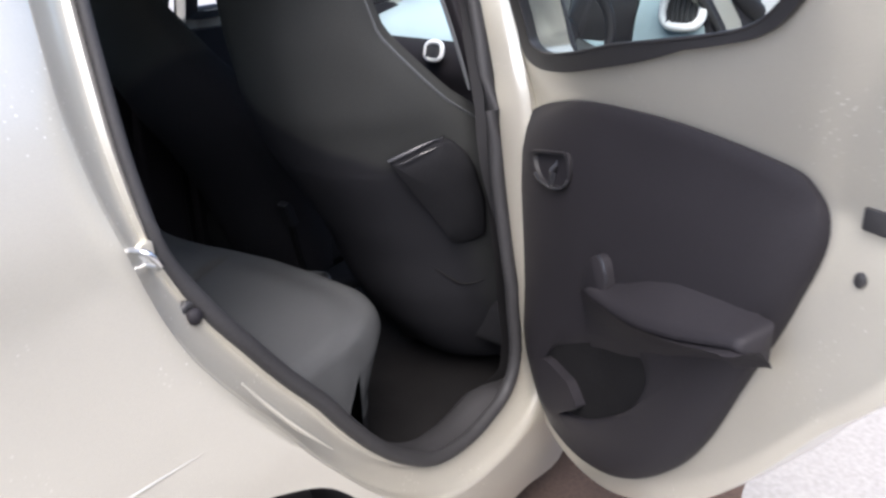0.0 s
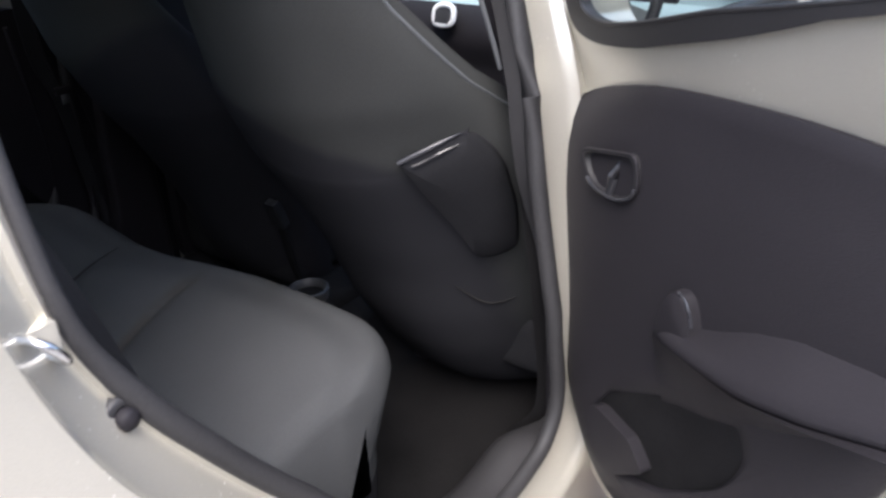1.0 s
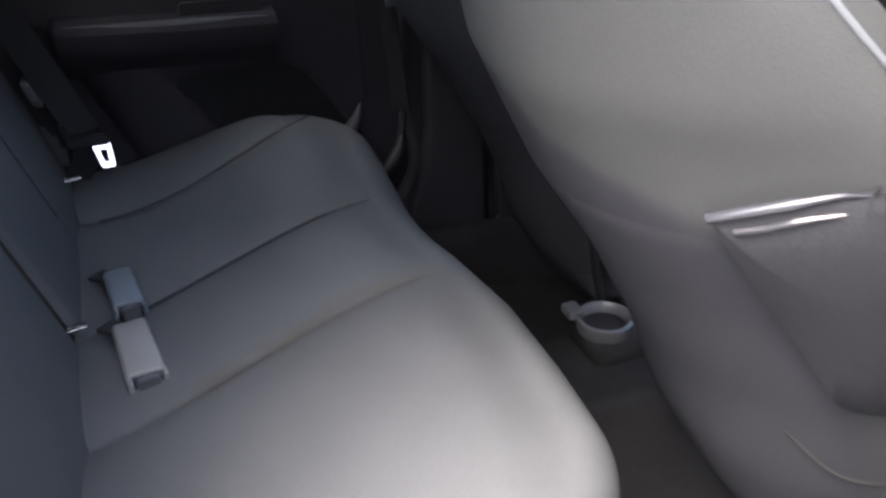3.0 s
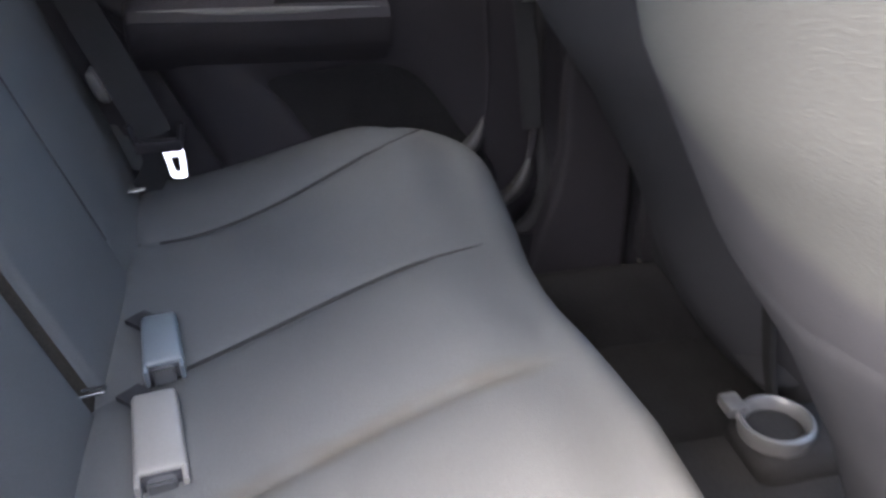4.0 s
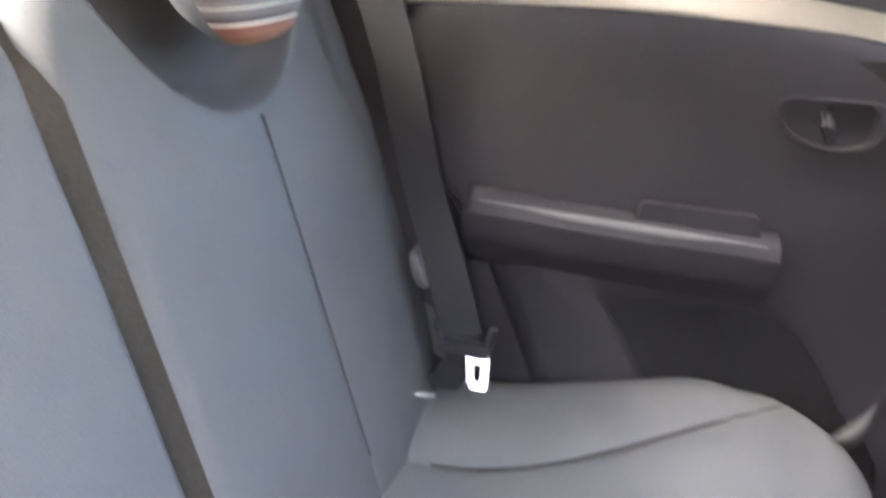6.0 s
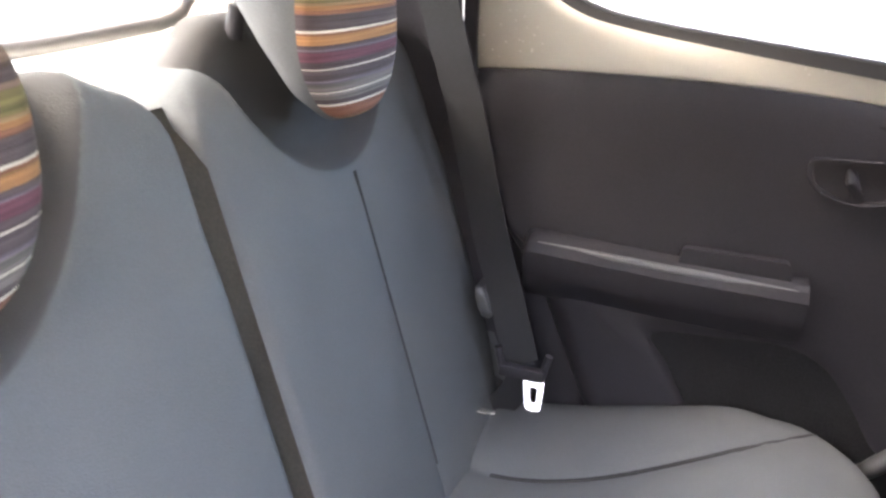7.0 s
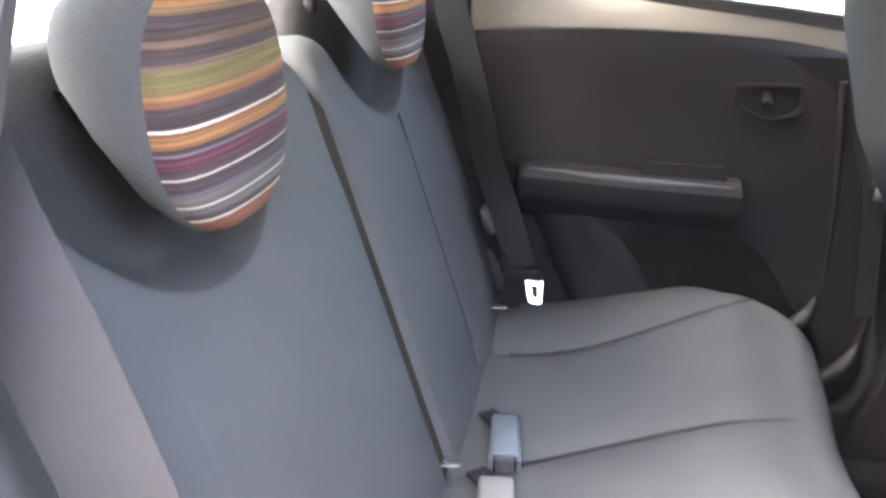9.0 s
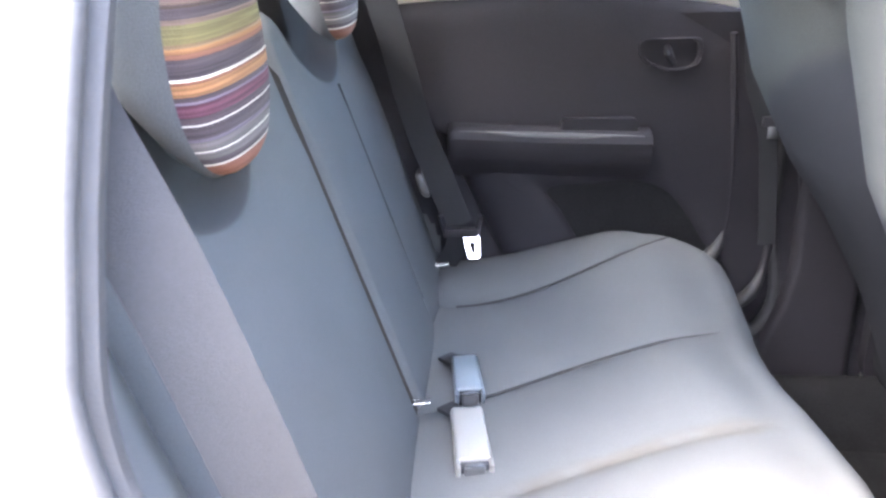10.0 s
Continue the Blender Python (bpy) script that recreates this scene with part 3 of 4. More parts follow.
part("seat_cushion", pillow(cushion_top, lambda u, v: Vector((min(cushion_top(u, v).x, 0.57), u, 0.43)), ys, vs), worn_cloth(), bench, "grey cloth cushion with a worn brown streak")
# stitched seams of the cushion
for k, far in ((1, 0.55), (2, 0.545)):
    pts = along_seam(k, 0.09, far, 34, 0.0008)
    part("cushion_seam", tube(pts, [0.0062 * min(1.0, (33.5 - q) / 8) for q in range(34)], 6), STITCH, bench)
# plinth under the cushion
bm = loft([[Vector((x, y, z)) for x, z in ((0.0, 0.2), (front_x(y) - 0.075, 0.2), (front_x(y) - 0.058, 0.47), (0.0, 0.47))] for y in np.linspace(-0.545, 0.68, 40)])
part("seat_plinth", bm, CARPET_GREY, bench, "black carpeted plinth")

LEAN = radians(18)
UP, OUT = Vector((-math.sin(LEAN), 0, math.cos(LEAN))), Vector((math.cos(LEAN), 0, math.sin(LEAN)))
CREASE = Vector((0.055, 0, 0.60))
TOP = 0.658


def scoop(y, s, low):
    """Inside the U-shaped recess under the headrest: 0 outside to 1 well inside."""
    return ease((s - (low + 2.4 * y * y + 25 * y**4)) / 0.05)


# middle, half width, middle of the recess, recess bottom, and start of the outer wing of each half
HALVES = {-1: (-0.207, 0.283, -0.245, 0.466, -0.38), 1: (0.409, 0.305, 0.365, 0.498, 0.376)}


def backrest(side):
    yc, hw, uc, low, seam = HALVES[side]
    seam -= yc

    def top_of(y):
        return TOP + 0.062 * ease((hw - 0.02 - abs(y)) / 0.15) - 0.03 * ease((side * y - 0.2) / 0.09) - roll(hw - abs(y), 0.06 if side * y > 0 else 0.045)

    def front(u, v):
        y, s = u, -0.03 + v * (top_of(u) + 0.03)
        d = -roll(hw - abs(y), 0.03 if side * y > 0 else 0.017) - roll(top_of(y) - s, 0.05) * 0.9
        for a, b in ((-hw, seam), (seam, hw)):
            if a <= y <= b and not (side < 0 and b == seam):
                d += 0.010 * math.sqrt(max(0.0, 4 * (y - a) * (b - y) / (b - a) ** 2)) * ease((0.52 - s) / 0.08)
        d -= (0.04 if side > 0 else 0.15) * max(0.0, side * (y - seam)) * (1 - 0.5 * ease((s - 0.45) / 0.15))
        d -= 0.045 * scoop(y + yc - uc, s, low)
        y -= 0.045 * side * ease((0.16 - s) / 0.2) * max(0.0, side * y / hw) ** 2
        p = CREASE + UP * s + OUT * d
        return Vector((p.x, yc + y, p.z))

    def back(u, v):
        q = CREASE + UP * min((-0.03 + v * (top_of(u) + 0.03)), TOP + 0.01) + OUT * -0.135
        return Vector((q.x, yc + u, q.z))

    us = sorted(set(np.round(np.r_[np.linspace(-hw, hw, 100), np.linspace(seam - 0.01, seam + 0.01, 7), np.linspace(-hw, -hw + 0.03, 8), np.linspace(hw - 0.03, hw, 8)], 4).tolist()))
    part("backrest", pillow(front, back, us, np.linspace(0, 1, 110)), dark_scoop_cloth(side), bench, "grey cloth backrest half with a darker scooped top")
    pts = [front(seam, v) + OUT * 0.0005 for v in np.linspace(0.14, 0.70, 40)]
    if side > 0:
        part("backrest_seam", tube(pts, 0.0032, 6), STITCH, bench)


def dark_scoop_cloth(side):
    """Grey cloth, made darker inside the scoop's outline."""
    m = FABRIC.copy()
    m.name = "dark_scoop_seat_fabric"
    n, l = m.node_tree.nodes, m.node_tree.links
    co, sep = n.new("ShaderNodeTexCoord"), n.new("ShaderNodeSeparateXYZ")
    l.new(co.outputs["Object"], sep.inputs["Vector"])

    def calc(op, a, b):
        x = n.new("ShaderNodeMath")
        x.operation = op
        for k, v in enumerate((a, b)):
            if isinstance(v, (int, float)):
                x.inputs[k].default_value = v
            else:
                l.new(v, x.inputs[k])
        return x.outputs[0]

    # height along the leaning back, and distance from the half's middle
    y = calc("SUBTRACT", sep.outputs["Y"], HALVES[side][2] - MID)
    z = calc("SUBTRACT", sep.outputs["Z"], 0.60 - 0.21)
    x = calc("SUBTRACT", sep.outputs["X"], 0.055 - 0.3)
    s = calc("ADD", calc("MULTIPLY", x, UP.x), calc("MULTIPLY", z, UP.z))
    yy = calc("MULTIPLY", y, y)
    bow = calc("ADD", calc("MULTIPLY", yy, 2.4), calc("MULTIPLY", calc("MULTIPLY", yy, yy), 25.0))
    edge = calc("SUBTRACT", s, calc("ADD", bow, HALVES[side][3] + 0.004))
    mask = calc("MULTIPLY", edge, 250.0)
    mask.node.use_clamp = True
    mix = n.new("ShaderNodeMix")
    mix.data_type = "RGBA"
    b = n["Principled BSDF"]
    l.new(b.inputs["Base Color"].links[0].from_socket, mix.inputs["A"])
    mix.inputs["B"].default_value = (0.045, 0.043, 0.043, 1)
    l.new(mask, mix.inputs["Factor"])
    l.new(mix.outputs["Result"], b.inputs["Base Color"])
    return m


backrest(-1)
backrest(1)
# dark strip added to paint in the dark gap between the halves
rows = [[CREASE + UP * s + OUT * d + Vector((0, y, 0)) for y, d in ((0.066, -0.06), (0.071, -0.010 - 0.03 * ease((s - 0.56) / 0.07)), (0.108, -0.006 - 0.03 * ease((s - 0.56) / 0.07)), (0.116, -0.06))] for s in np.linspace(-0.02, 0.63, 30)]
part("split_strip", loft(rows), SPLIT, bench, "dark brown strip added to darken the split of the backrest")


# ---- headrests ----
def headrest(side):
    yc = -0.258 if side < 0 else 0.328
    hr = thing("headrest", (-0.10, yc, 1.12), "grey rear headrest with a multicoloured striped front", "headrest", group="rear headrests")

    def outline(low, high, w, n=56):
        """An egg-like outline in the plane of the pad: y across, z up."""
        out, mid, h = [], (low + high) / 2, (high - low) / 2
        for a in np.arange(n) * 2 * math.pi / n:
            c, s = math.cos(a), math.sin(a)
            yy = w * math.copysign(abs(c) ** 0.72, c)
            zz = h * math.copysign(abs(s) ** 0.8, s)
            out.append((yy * (1 - 0.12 * max(0, -zz / h) ** 2), mid + zz))
        return out

    def at(y, z, d):
        return Vector((-0.052 + d - 0.06 * (z - 1.12) - 0.35 * y * y, yc + y, z))

    low, high, w = (1.108, 1.326, 0.116) if side < 0 else (1.150, 1.368, 0.116)
    rings = []
    for d, l2, h2, w2 in ((-0.022, low + 0.003, high - 0.003, w - 0.002), (-0.03, low, high, w), (-0.05, low + 0.014, high + 0.004, w + 0.002), (-0.08, low + 0.055, high + 0.002, w - 0.006),
                          (-0.11, low + 0.095, high - 0.012, w - 0.025), (-0.13, low + 0.12, high - 0.04, w - 0.05)):
        rings.append([at(y, z, d) for y, z in outline(l2, h2, w2)])
    part("headrest_body", loft(rings), FABRIC, hr, "grey cloth sides and back")
    rings, mid = [], (low + high) / 2
    for t, d in ((1.0, -0.022), (0.985, -0.014), (0.95, -0.008), (0.88, -0.003), (0.75, 0.001), (0.5, 0.004), (0.25, 0.005), (0.02, 0.005)):
        rings.append([at(y * t, mid + (z - mid) * t, d) for y, z in outline(low + 0.003, high - 0.003, w - 0.002)])
    part("striped_pad", loft(rings), STRIPES, hr, "striped cloth pad in orange, olive, plum and white")
    for y in (-0.05, 0.05):
        part("post", tube([at(y, low + 0.085, -0.142), at(y, low + 0.165, -0.122)], 0.006, 10), RUBBER, hr)
        part("post_sleeve", tube([at(y, low + 0.085, -0.142), at(y, low + 0.122, -0.134)], 0.011, 10), PLASTIC, hr)


headrest(-1)
headrest(1)


# ---- belt buckles and seat belts ----
def buckle(at, long, wide, mat, label):
    """A buckle that lies across the seat with its slot towards the open door."""
    b = thing("belt_buckle", Matrix.Translation(at) @ pose(0, 0, 0, 8, 0, 8), label, "belt buckle", group="rear belt buckles")
    w, l = wide / 2, long / 2
    rings = [[Vector((x * k, y, 0.001 + (z - 0.001) * k2)) for x, z in rounded([(-w, -0.012), (w, -0.012), (w, 0.014), (-w, 0.014)], 0.007, 4)] for y, k, k2 in
             ((l, 0.72, 0.5), (l * 0.97, 0.84, 0.8), (l * 0.88, 0.92, 0.95), (0, 0.96, 1), (-l * 0.6, 1, 1), (-l * 0.72, 1, 0.98), (-l * 0.74, 0.97, 0.9))]
    part("buckle_body", loft(rings), mat, b, local=True)
    for q in (-1, 1):
        part("slot_cheek", block((q * w * 0.87 - w * 0.12, -l, -0.012), (q * w * 0.87 + w * 0.12, -l * 0.70, 0.0135), 0.003, 2), mat, b, local=True)
    part("slot_recess", block((-w * 0.80, -l * 0.90, -0.012), (w * 0.80, -l * 0.72, 0.009), 0.002, 1), GLOSS, b, "dark slot", local=True)
    c = rounded([(-w * 0.55, -l * 1.0), (w * 0.55, -l * 1.0), (w * 0.55, -l * 0.83), (-w * 0.55, -l * 0.83)], [0.004, 0.004, 0.009, 0.009], 5)
    part("release_button", loft([[Vector((x, y, z)) for x, y in c] for z in (-0.010, 0.009, 0.011)]), RING_GREY, b, "grey release button", local=True)
    part("buckle_boot", block((-w * 0.9, -l * 0.8, -0.017), (w * 0.9, l * 0.95, -0.010), 0.003, 2), GLOSS, b, local=True)
    part("buckle_stem", tube([(0, l - 0.01, -0.004), (-0.03, l + 0.03, -0.012)], 0, flat=(0.03, 0.006, (1, 0, 0))), WEB, b, local=True)


buckle((0.125, 0.146, 0.636), 0.104, 0.047, BUCKLE_SKY_TINT, "grey plastic seat belt buckle on the rear cushion, sky reflection painted in")
buckle((0.137, -0.022, 0.634), 0.130, 0.053, BUCKLE_BEIGE, "pale beige seat belt buckle lying on the rear cushion")
for y in (0.072, 0.525):
    z = 0.638 if y < 0.3 else 0.676
    anchor = thing("child_seat_anchor", (0.06, y, 0.61), "small steel child seat anchor in the seat crease", "seat anchor", group="seat anchors")
    part("anchor_bar", tube([(0.045, y - 0.006, z), (0.072, y - 0.005, z + 0.003), (0.072, y + 0.005, z + 0.003), (0.045, y + 0.006, z)], 0.0022, 8), METAL, anchor)


latch = thing("seat_latch", (0.027, 0.615, 0.80), "small pale grey backrest latch bezel beside the seat", "seat latch")
rings = [[Vector((0.016 + 0.34 * (0.816 - z) + x, 0.618 + y, z)) for x, y in rounded([(-w, -0.013 * k), (w, -0.013 * k), (w, 0.03), (-w, 0.03)], 0.005 * k, 4)] for z, w, k in ((0.790, 0.004, 0.3), (0.795, 0.008, 0.8), (0.806, 0.010, 1.0), (0.828, 0.009, 1.0), (0.838, 0.007, 0.8), (0.842, 0.004, 0.3))]
part("latch_bezel", loft(rings), TRIM_MID, latch)


def seat_belt(sgn):
    lab = "black rear seat belt hanging with its steel tongue" if sgn > 0 else "black rear seat belt hanging beside the open door"
    b = thing("seat_belt", (0.0, sgn * 0.6, 1.3), lab, "seat belt", group="rear seat belts")
    if sgn < 0:
        pts = curve([(-0.13, -0.555, 1.43), (-0.07, -0.572, 1.25), (-0.028, -0.578, 1.15), (0.012, -0.58, 1.03), (0.05, -0.58, 0.90), (0.10, -0.582, 0.74), (0.135, -0.585, 0.60)], 24)
        part("webbing", tube(pts, 0, flat=(0.056, 0.002, (0.82, 0.5, 0.25))), WEB, b)
        part("floor_anchor", block((0.115, -0.60, 0.56), (0.165, -0.57, 0.61), 0.006, 2), PLASTIC, b)
        part("shoulder_guide", block((-0.165, -0.575, 1.425), (-0.095, -0.54, 1.46), 0.008, 2), PLASTIC, b)
        return
    pts = curve([(-0.10, 0.535, 1.47), (-0.08, 0.575, 1.315), (-0.028, 0.615, 1.10), (0.008, 0.635, 0.94), (0.048, 0.618, 0.84), (0.09, 0.592, 0.737)], 24)
    part("webbing", tube(pts, 0, flat=(0.060, 0.002, (0.9, -0.1, 0.25))), WEB, b)
    part("shoulder_guide", block((-0.14, 0.52, 1.465), (-0.06, 0.555, 1.50), 0.008, 2), PLASTIC, b)
    pts = curve([(0.088, 0.592, 0.737), (0.082, 0.61, 0.68), (0.03, 0.62, 0.60)], 8)
    part("lap_webbing", tube(pts, 0, flat=(0.046, 0.002, (0.9, 0, 0.3))), WEB, b)
    yt, up = 0.584, 0.020
    tong = part("tongue_grip", block((0.058, yt - 0.009, 0.694 + up), (0.131, yt + 0.009, 0.714 + up), 0.005, 2), PLASTIC, b)
    for x in (0.062, 0.127):
        part("grip_horn", tube([(x, yt, 0.705 + up), (x + 0.25 * (x - 0.095), yt - 0.003, 0.742 + up)], 0.006, 8), PLASTIC, tong)
    o = rounded([(0.098, 0.70), (0.132, 0.70), (0.134, 0.657), (0.110, 0.657)], 0.006, 4)
    i = rounded([(0.111, 0.688), (0.124, 0.688), (0.125, 0.667), (0.116, 0.667)], 0.003, 4)
    rings = [[Vector((p[0], yt - (0.004 + 0.5 * (0.70 - p[1])) + d, p[1] + up)) for p in lp] for lp, d in ((o, -0.0015), (i, -0.0015), (i, 0.0015), (o, 0.0015), (o, -0.0015))]
    part("tongue_plate", loft(rings, cap=False), METAL, b, "bright steel tongue with a slot")


seat_belt(-1)
seat_belt(1)


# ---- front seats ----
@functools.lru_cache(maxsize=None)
def shaded_back_cloth(out):
    """Grey cloth over a dark lower panel, with shade painted towards the middle."""
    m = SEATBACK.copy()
    m.name = "shade_painted_seat_back"
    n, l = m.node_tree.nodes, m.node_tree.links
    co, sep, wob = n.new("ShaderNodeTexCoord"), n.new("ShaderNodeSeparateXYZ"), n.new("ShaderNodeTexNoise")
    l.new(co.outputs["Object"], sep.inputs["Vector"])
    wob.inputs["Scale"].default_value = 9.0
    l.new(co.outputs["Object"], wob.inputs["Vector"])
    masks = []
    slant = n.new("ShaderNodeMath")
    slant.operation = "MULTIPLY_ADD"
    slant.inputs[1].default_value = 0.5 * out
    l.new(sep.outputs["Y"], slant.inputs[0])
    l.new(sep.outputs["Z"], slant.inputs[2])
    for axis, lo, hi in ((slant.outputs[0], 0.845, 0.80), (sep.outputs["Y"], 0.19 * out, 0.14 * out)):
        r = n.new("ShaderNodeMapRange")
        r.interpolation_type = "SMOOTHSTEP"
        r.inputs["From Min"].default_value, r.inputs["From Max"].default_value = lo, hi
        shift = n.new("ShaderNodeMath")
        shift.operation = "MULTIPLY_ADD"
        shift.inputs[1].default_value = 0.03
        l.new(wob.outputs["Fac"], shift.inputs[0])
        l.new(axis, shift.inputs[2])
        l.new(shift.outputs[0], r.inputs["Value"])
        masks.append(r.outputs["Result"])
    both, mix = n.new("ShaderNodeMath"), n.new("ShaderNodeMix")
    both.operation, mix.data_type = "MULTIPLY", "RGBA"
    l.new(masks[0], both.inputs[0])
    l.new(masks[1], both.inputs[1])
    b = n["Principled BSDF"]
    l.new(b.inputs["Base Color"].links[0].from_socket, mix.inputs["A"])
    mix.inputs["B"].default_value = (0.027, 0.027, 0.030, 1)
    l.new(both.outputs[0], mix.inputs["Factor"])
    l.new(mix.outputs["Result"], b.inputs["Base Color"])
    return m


def front_seat(name, yc, label, back=0.0, pocket=True):
    s = thing(name, (1.15, yc, 0.21), label, "car seat", group="front seats")
    # the back's rear face and half width by height
    zs = [0.27, 0.36, 0.46, 0.57, 0.70, 0.85, 0.97, 1.10, 1.25, 1.38, 1.46]
    xs = [q - back for q in ((1.04, 0.951, 0.879, 0.819, 0.766, 0.681, 0.596, 0.526, 0.481, 0.461, 0.466) if pocket else (1.05, 0.965, 0.90, 0.85, 0.80, 0.715, 0.63, 0.56, 0.515, 0.495, 0.50))]
    ws = [0.225, 0.23, 0.235, 0.245, 0.26, 0.275, 0.268, 0.218, 0.165, 0.152, 0.11]
    th = [0.10, 0.13, 0.16, 0.18, 0.19, 0.19, 0.18, 0.15, 0.12, 0.10, 0.05]
    out = -1 if yc < 0 else 1

    def skin(z, a, grow=0.0):
        """A point of the back's outside at a height, a round its middle."""
        x, w, t = (float(np.interp(z, zs, q)) for q in (xs, ws, th))
        c, q = math.cos(a), math.sin(a)
        if c * out < 0:
            w += float(np.interp(z, (0.36, 0.5, 0.7, 1.1, 1.38, 1.46), (0.0, 0.042, 0.055, 0.055, 0.035, 0.02)))
        y = (w + grow) * math.copysign(abs(c) ** 0.7, c)
        d = (t * 0.5 + grow) * math.copysign(abs(q) ** 0.6, q)
        turn = min(1.0, w / 0.24)
        wrap = 0.215 * (abs(y) / 0.25) ** 1.6 * turn if y * out > 0 else 0.045 * (min(abs(y), 0.28) / 0.25) ** 2.5 * turn
        return Vector((x + t * 0.5 + d + wrap, yc + y, z + 0.35 * d))

    turns = np.arange(56) * 2 * math.pi / 56
    part("upper_back", loft([[skin(z, a) for a in turns] for z in np.r_[np.linspace(0.94, 1.40, 24), 1.425, 1.445, 1.46]]), shaded_back_cloth(out), s, "grey cloth upper back with built-in head restraint")
    edge = ((0.28, -0.01), (0.285, 0.0), *((z, 0.0015) for z in np.linspace(0.30, 0.95, 26)), (0.965, 0.001), (0.985, -0.003))
    part("lower_back", loft([[skin(z, a, g) for a in turns] for z, g in edge]), shaded_back_cloth(out), s, "lower back panel with shade painted into its dark middle")
    # map pocket on the outer side, with a shiny rim
    if pocket:
        def at(y, z, d):
            w = float(np.interp(z, zs, ws)) + 0.004
            a = -math.acos(min(1.0, abs(y) / w) ** (1 / 0.7))
            p = skin(z, math.pi - a if y < 0 else a, 0.004)
            return Vector((p.x - d, p.y - 0.5 * d, p.z))

        shape = rounded([(-0.138, 1.006), (-0.19, 1.03), (-0.219, 1.04), (-0.242, 0.975), (-0.232, 0.86), (-0.212, 0.755), (-0.164, 0.748), (-0.150, 0.88)],
                        [0.004, 0.03, 0.02, 0.03, 0.03, 0.022, 0.022, 0.03], 6)
        c = shape.mean(axis=0)
        part("map_pocket", loft([[at(*(c + (p - c) * k), d) for p in shape] for k, d in ((1.0, -0.004), (1.0, 0.010), (0.95, 0.016), (0.6, 0.020), (0.2, 0.022), (0.01, 0.022))]), CARPET_GREY, s, "black map pocket")
        rim = curve([(-0.138, 1.006), (-0.16, 1.017), (-0.19, 1.031), (-0.207, 1.038), (-0.217, 1.037)], 20)
        part("pocket_rim", tube([at(*p, 0.014) for p in rim], [0.0055 * min(1.0, (20.5 - k) / 9) for k in range(20)], 8), GLOSS, s, "shiny pocket rim")
        welt = curve([(-0.153, 0.998), (-0.17, 1.005), (-0.19, 1.016), (-0.208, 1.023)], 12)
        part("pocket_welt", tube([at(*p, 0.019) for p in welt], [0.0026 * min(1.0, (12.5 - k) / 6) for k in range(12)], 6), GLOSS, s, "thin shiny welt under the rim")
        hem = curve([(-0.111, 0.68), (-0.141, 0.624), (-0.164, 0.612), (-0.185, 0.618)], 14)
        part("cover_hem", tube([at(*p, 0.0) for p in hem], [0.0028 * math.sin(math.pi * (0.1 + 0.8 * k / 13)) for k in range(14)], 6), STITCH, s, "dark hem of the seat cover")
    # pale tube that paints in the sunlit glint on the outer edge
    if pocket:
        part("edge_glint", tube([skin(z, math.pi) for z in np.linspace(1.02, 1.36, 18)], [0.0035 * math.sin(math.pi * (0.12 + 0.76 * k / 17)) for k in range(18)], 8), PLASTIC_GREY, s, "pale strip painted as the sunlit glint on the seat edge")
    # seat base
    part("seat_base", block((0.98, yc - 0.235, 0.36), (1.42, yc + 0.235, 0.52), 0.05, 4), CARPET_GREY, s)
    for q in (-0.19, 0.19):
        part("seat_rail", block((1.06, yc + q - 0.02, 0.235), (1.40, yc + q + 0.02, 0.27), 0.006), PLASTIC, s)
        part("seat_leg", block((1.08, yc + q - 0.015, 0.26), (1.35, yc + q + 0.015, 0.38), 0.006), PLASTIC, s)


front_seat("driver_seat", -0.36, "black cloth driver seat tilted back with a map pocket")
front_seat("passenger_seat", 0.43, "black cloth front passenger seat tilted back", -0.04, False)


# front belt buckle on its stalk beside the tunnel
fb = thing("front_belt_buckle", (0.97, 0.165, 0.34), "black front belt buckle standing between the seats", "belt buckle")
part("buckle_stalk", tube([(0.99, 0.168, 0.36), (0.96, 0.162, 0.46), (0.93, 0.155, 0.60)], 0, flat=(0.024, 0.008, (0, 1, 0))), CARPET, fb)
tilt_b = Matrix.Translation((0.915, 0.150, 0.636)) @ pose(0, 0, 0, 0, -18, 0)
head = block((-0.014, -0.022, -0.045), (0.014, 0.022, 0.03), 0.006, 3)
head.transform(tilt_b)
part("buckle_head", head, CARPET_GREY, fb)
head = block((-0.010, -0.016, 0.022), (0.010, 0.016, 0.034), 0.003, 2)
head.transform(tilt_b)
part("release_button", head, RING_GREY, fb, "worn grey release button")

# front passenger belt hanging on the far pillar
belt = thing("front_seat_belt", (0.66, 0.61, 1.2), "black front seat belt hanging on the far pillar", "seat belt")
part("webbing", tube(curve([(0.66, 0.66, 1.22), (0.675, 0.675, 1.02), (0.715, 0.68, 0.90), (0.74, 0.68, 0.66)], 16), 0, flat=(0.036, 0.002, (1, 0, 0.2))), WEB, belt)
part("tongue_grip", block((0.70, 0.668, 0.918), (0.742, 0.684, 0.938), 0.004, 2), PLASTIC, belt)
part("tongue_plate", block((0.712, 0.670, 0.893), (0.734, 0.673, 0.921), 0.001, 1), DULL_STEEL, belt, "dull steel tongue")

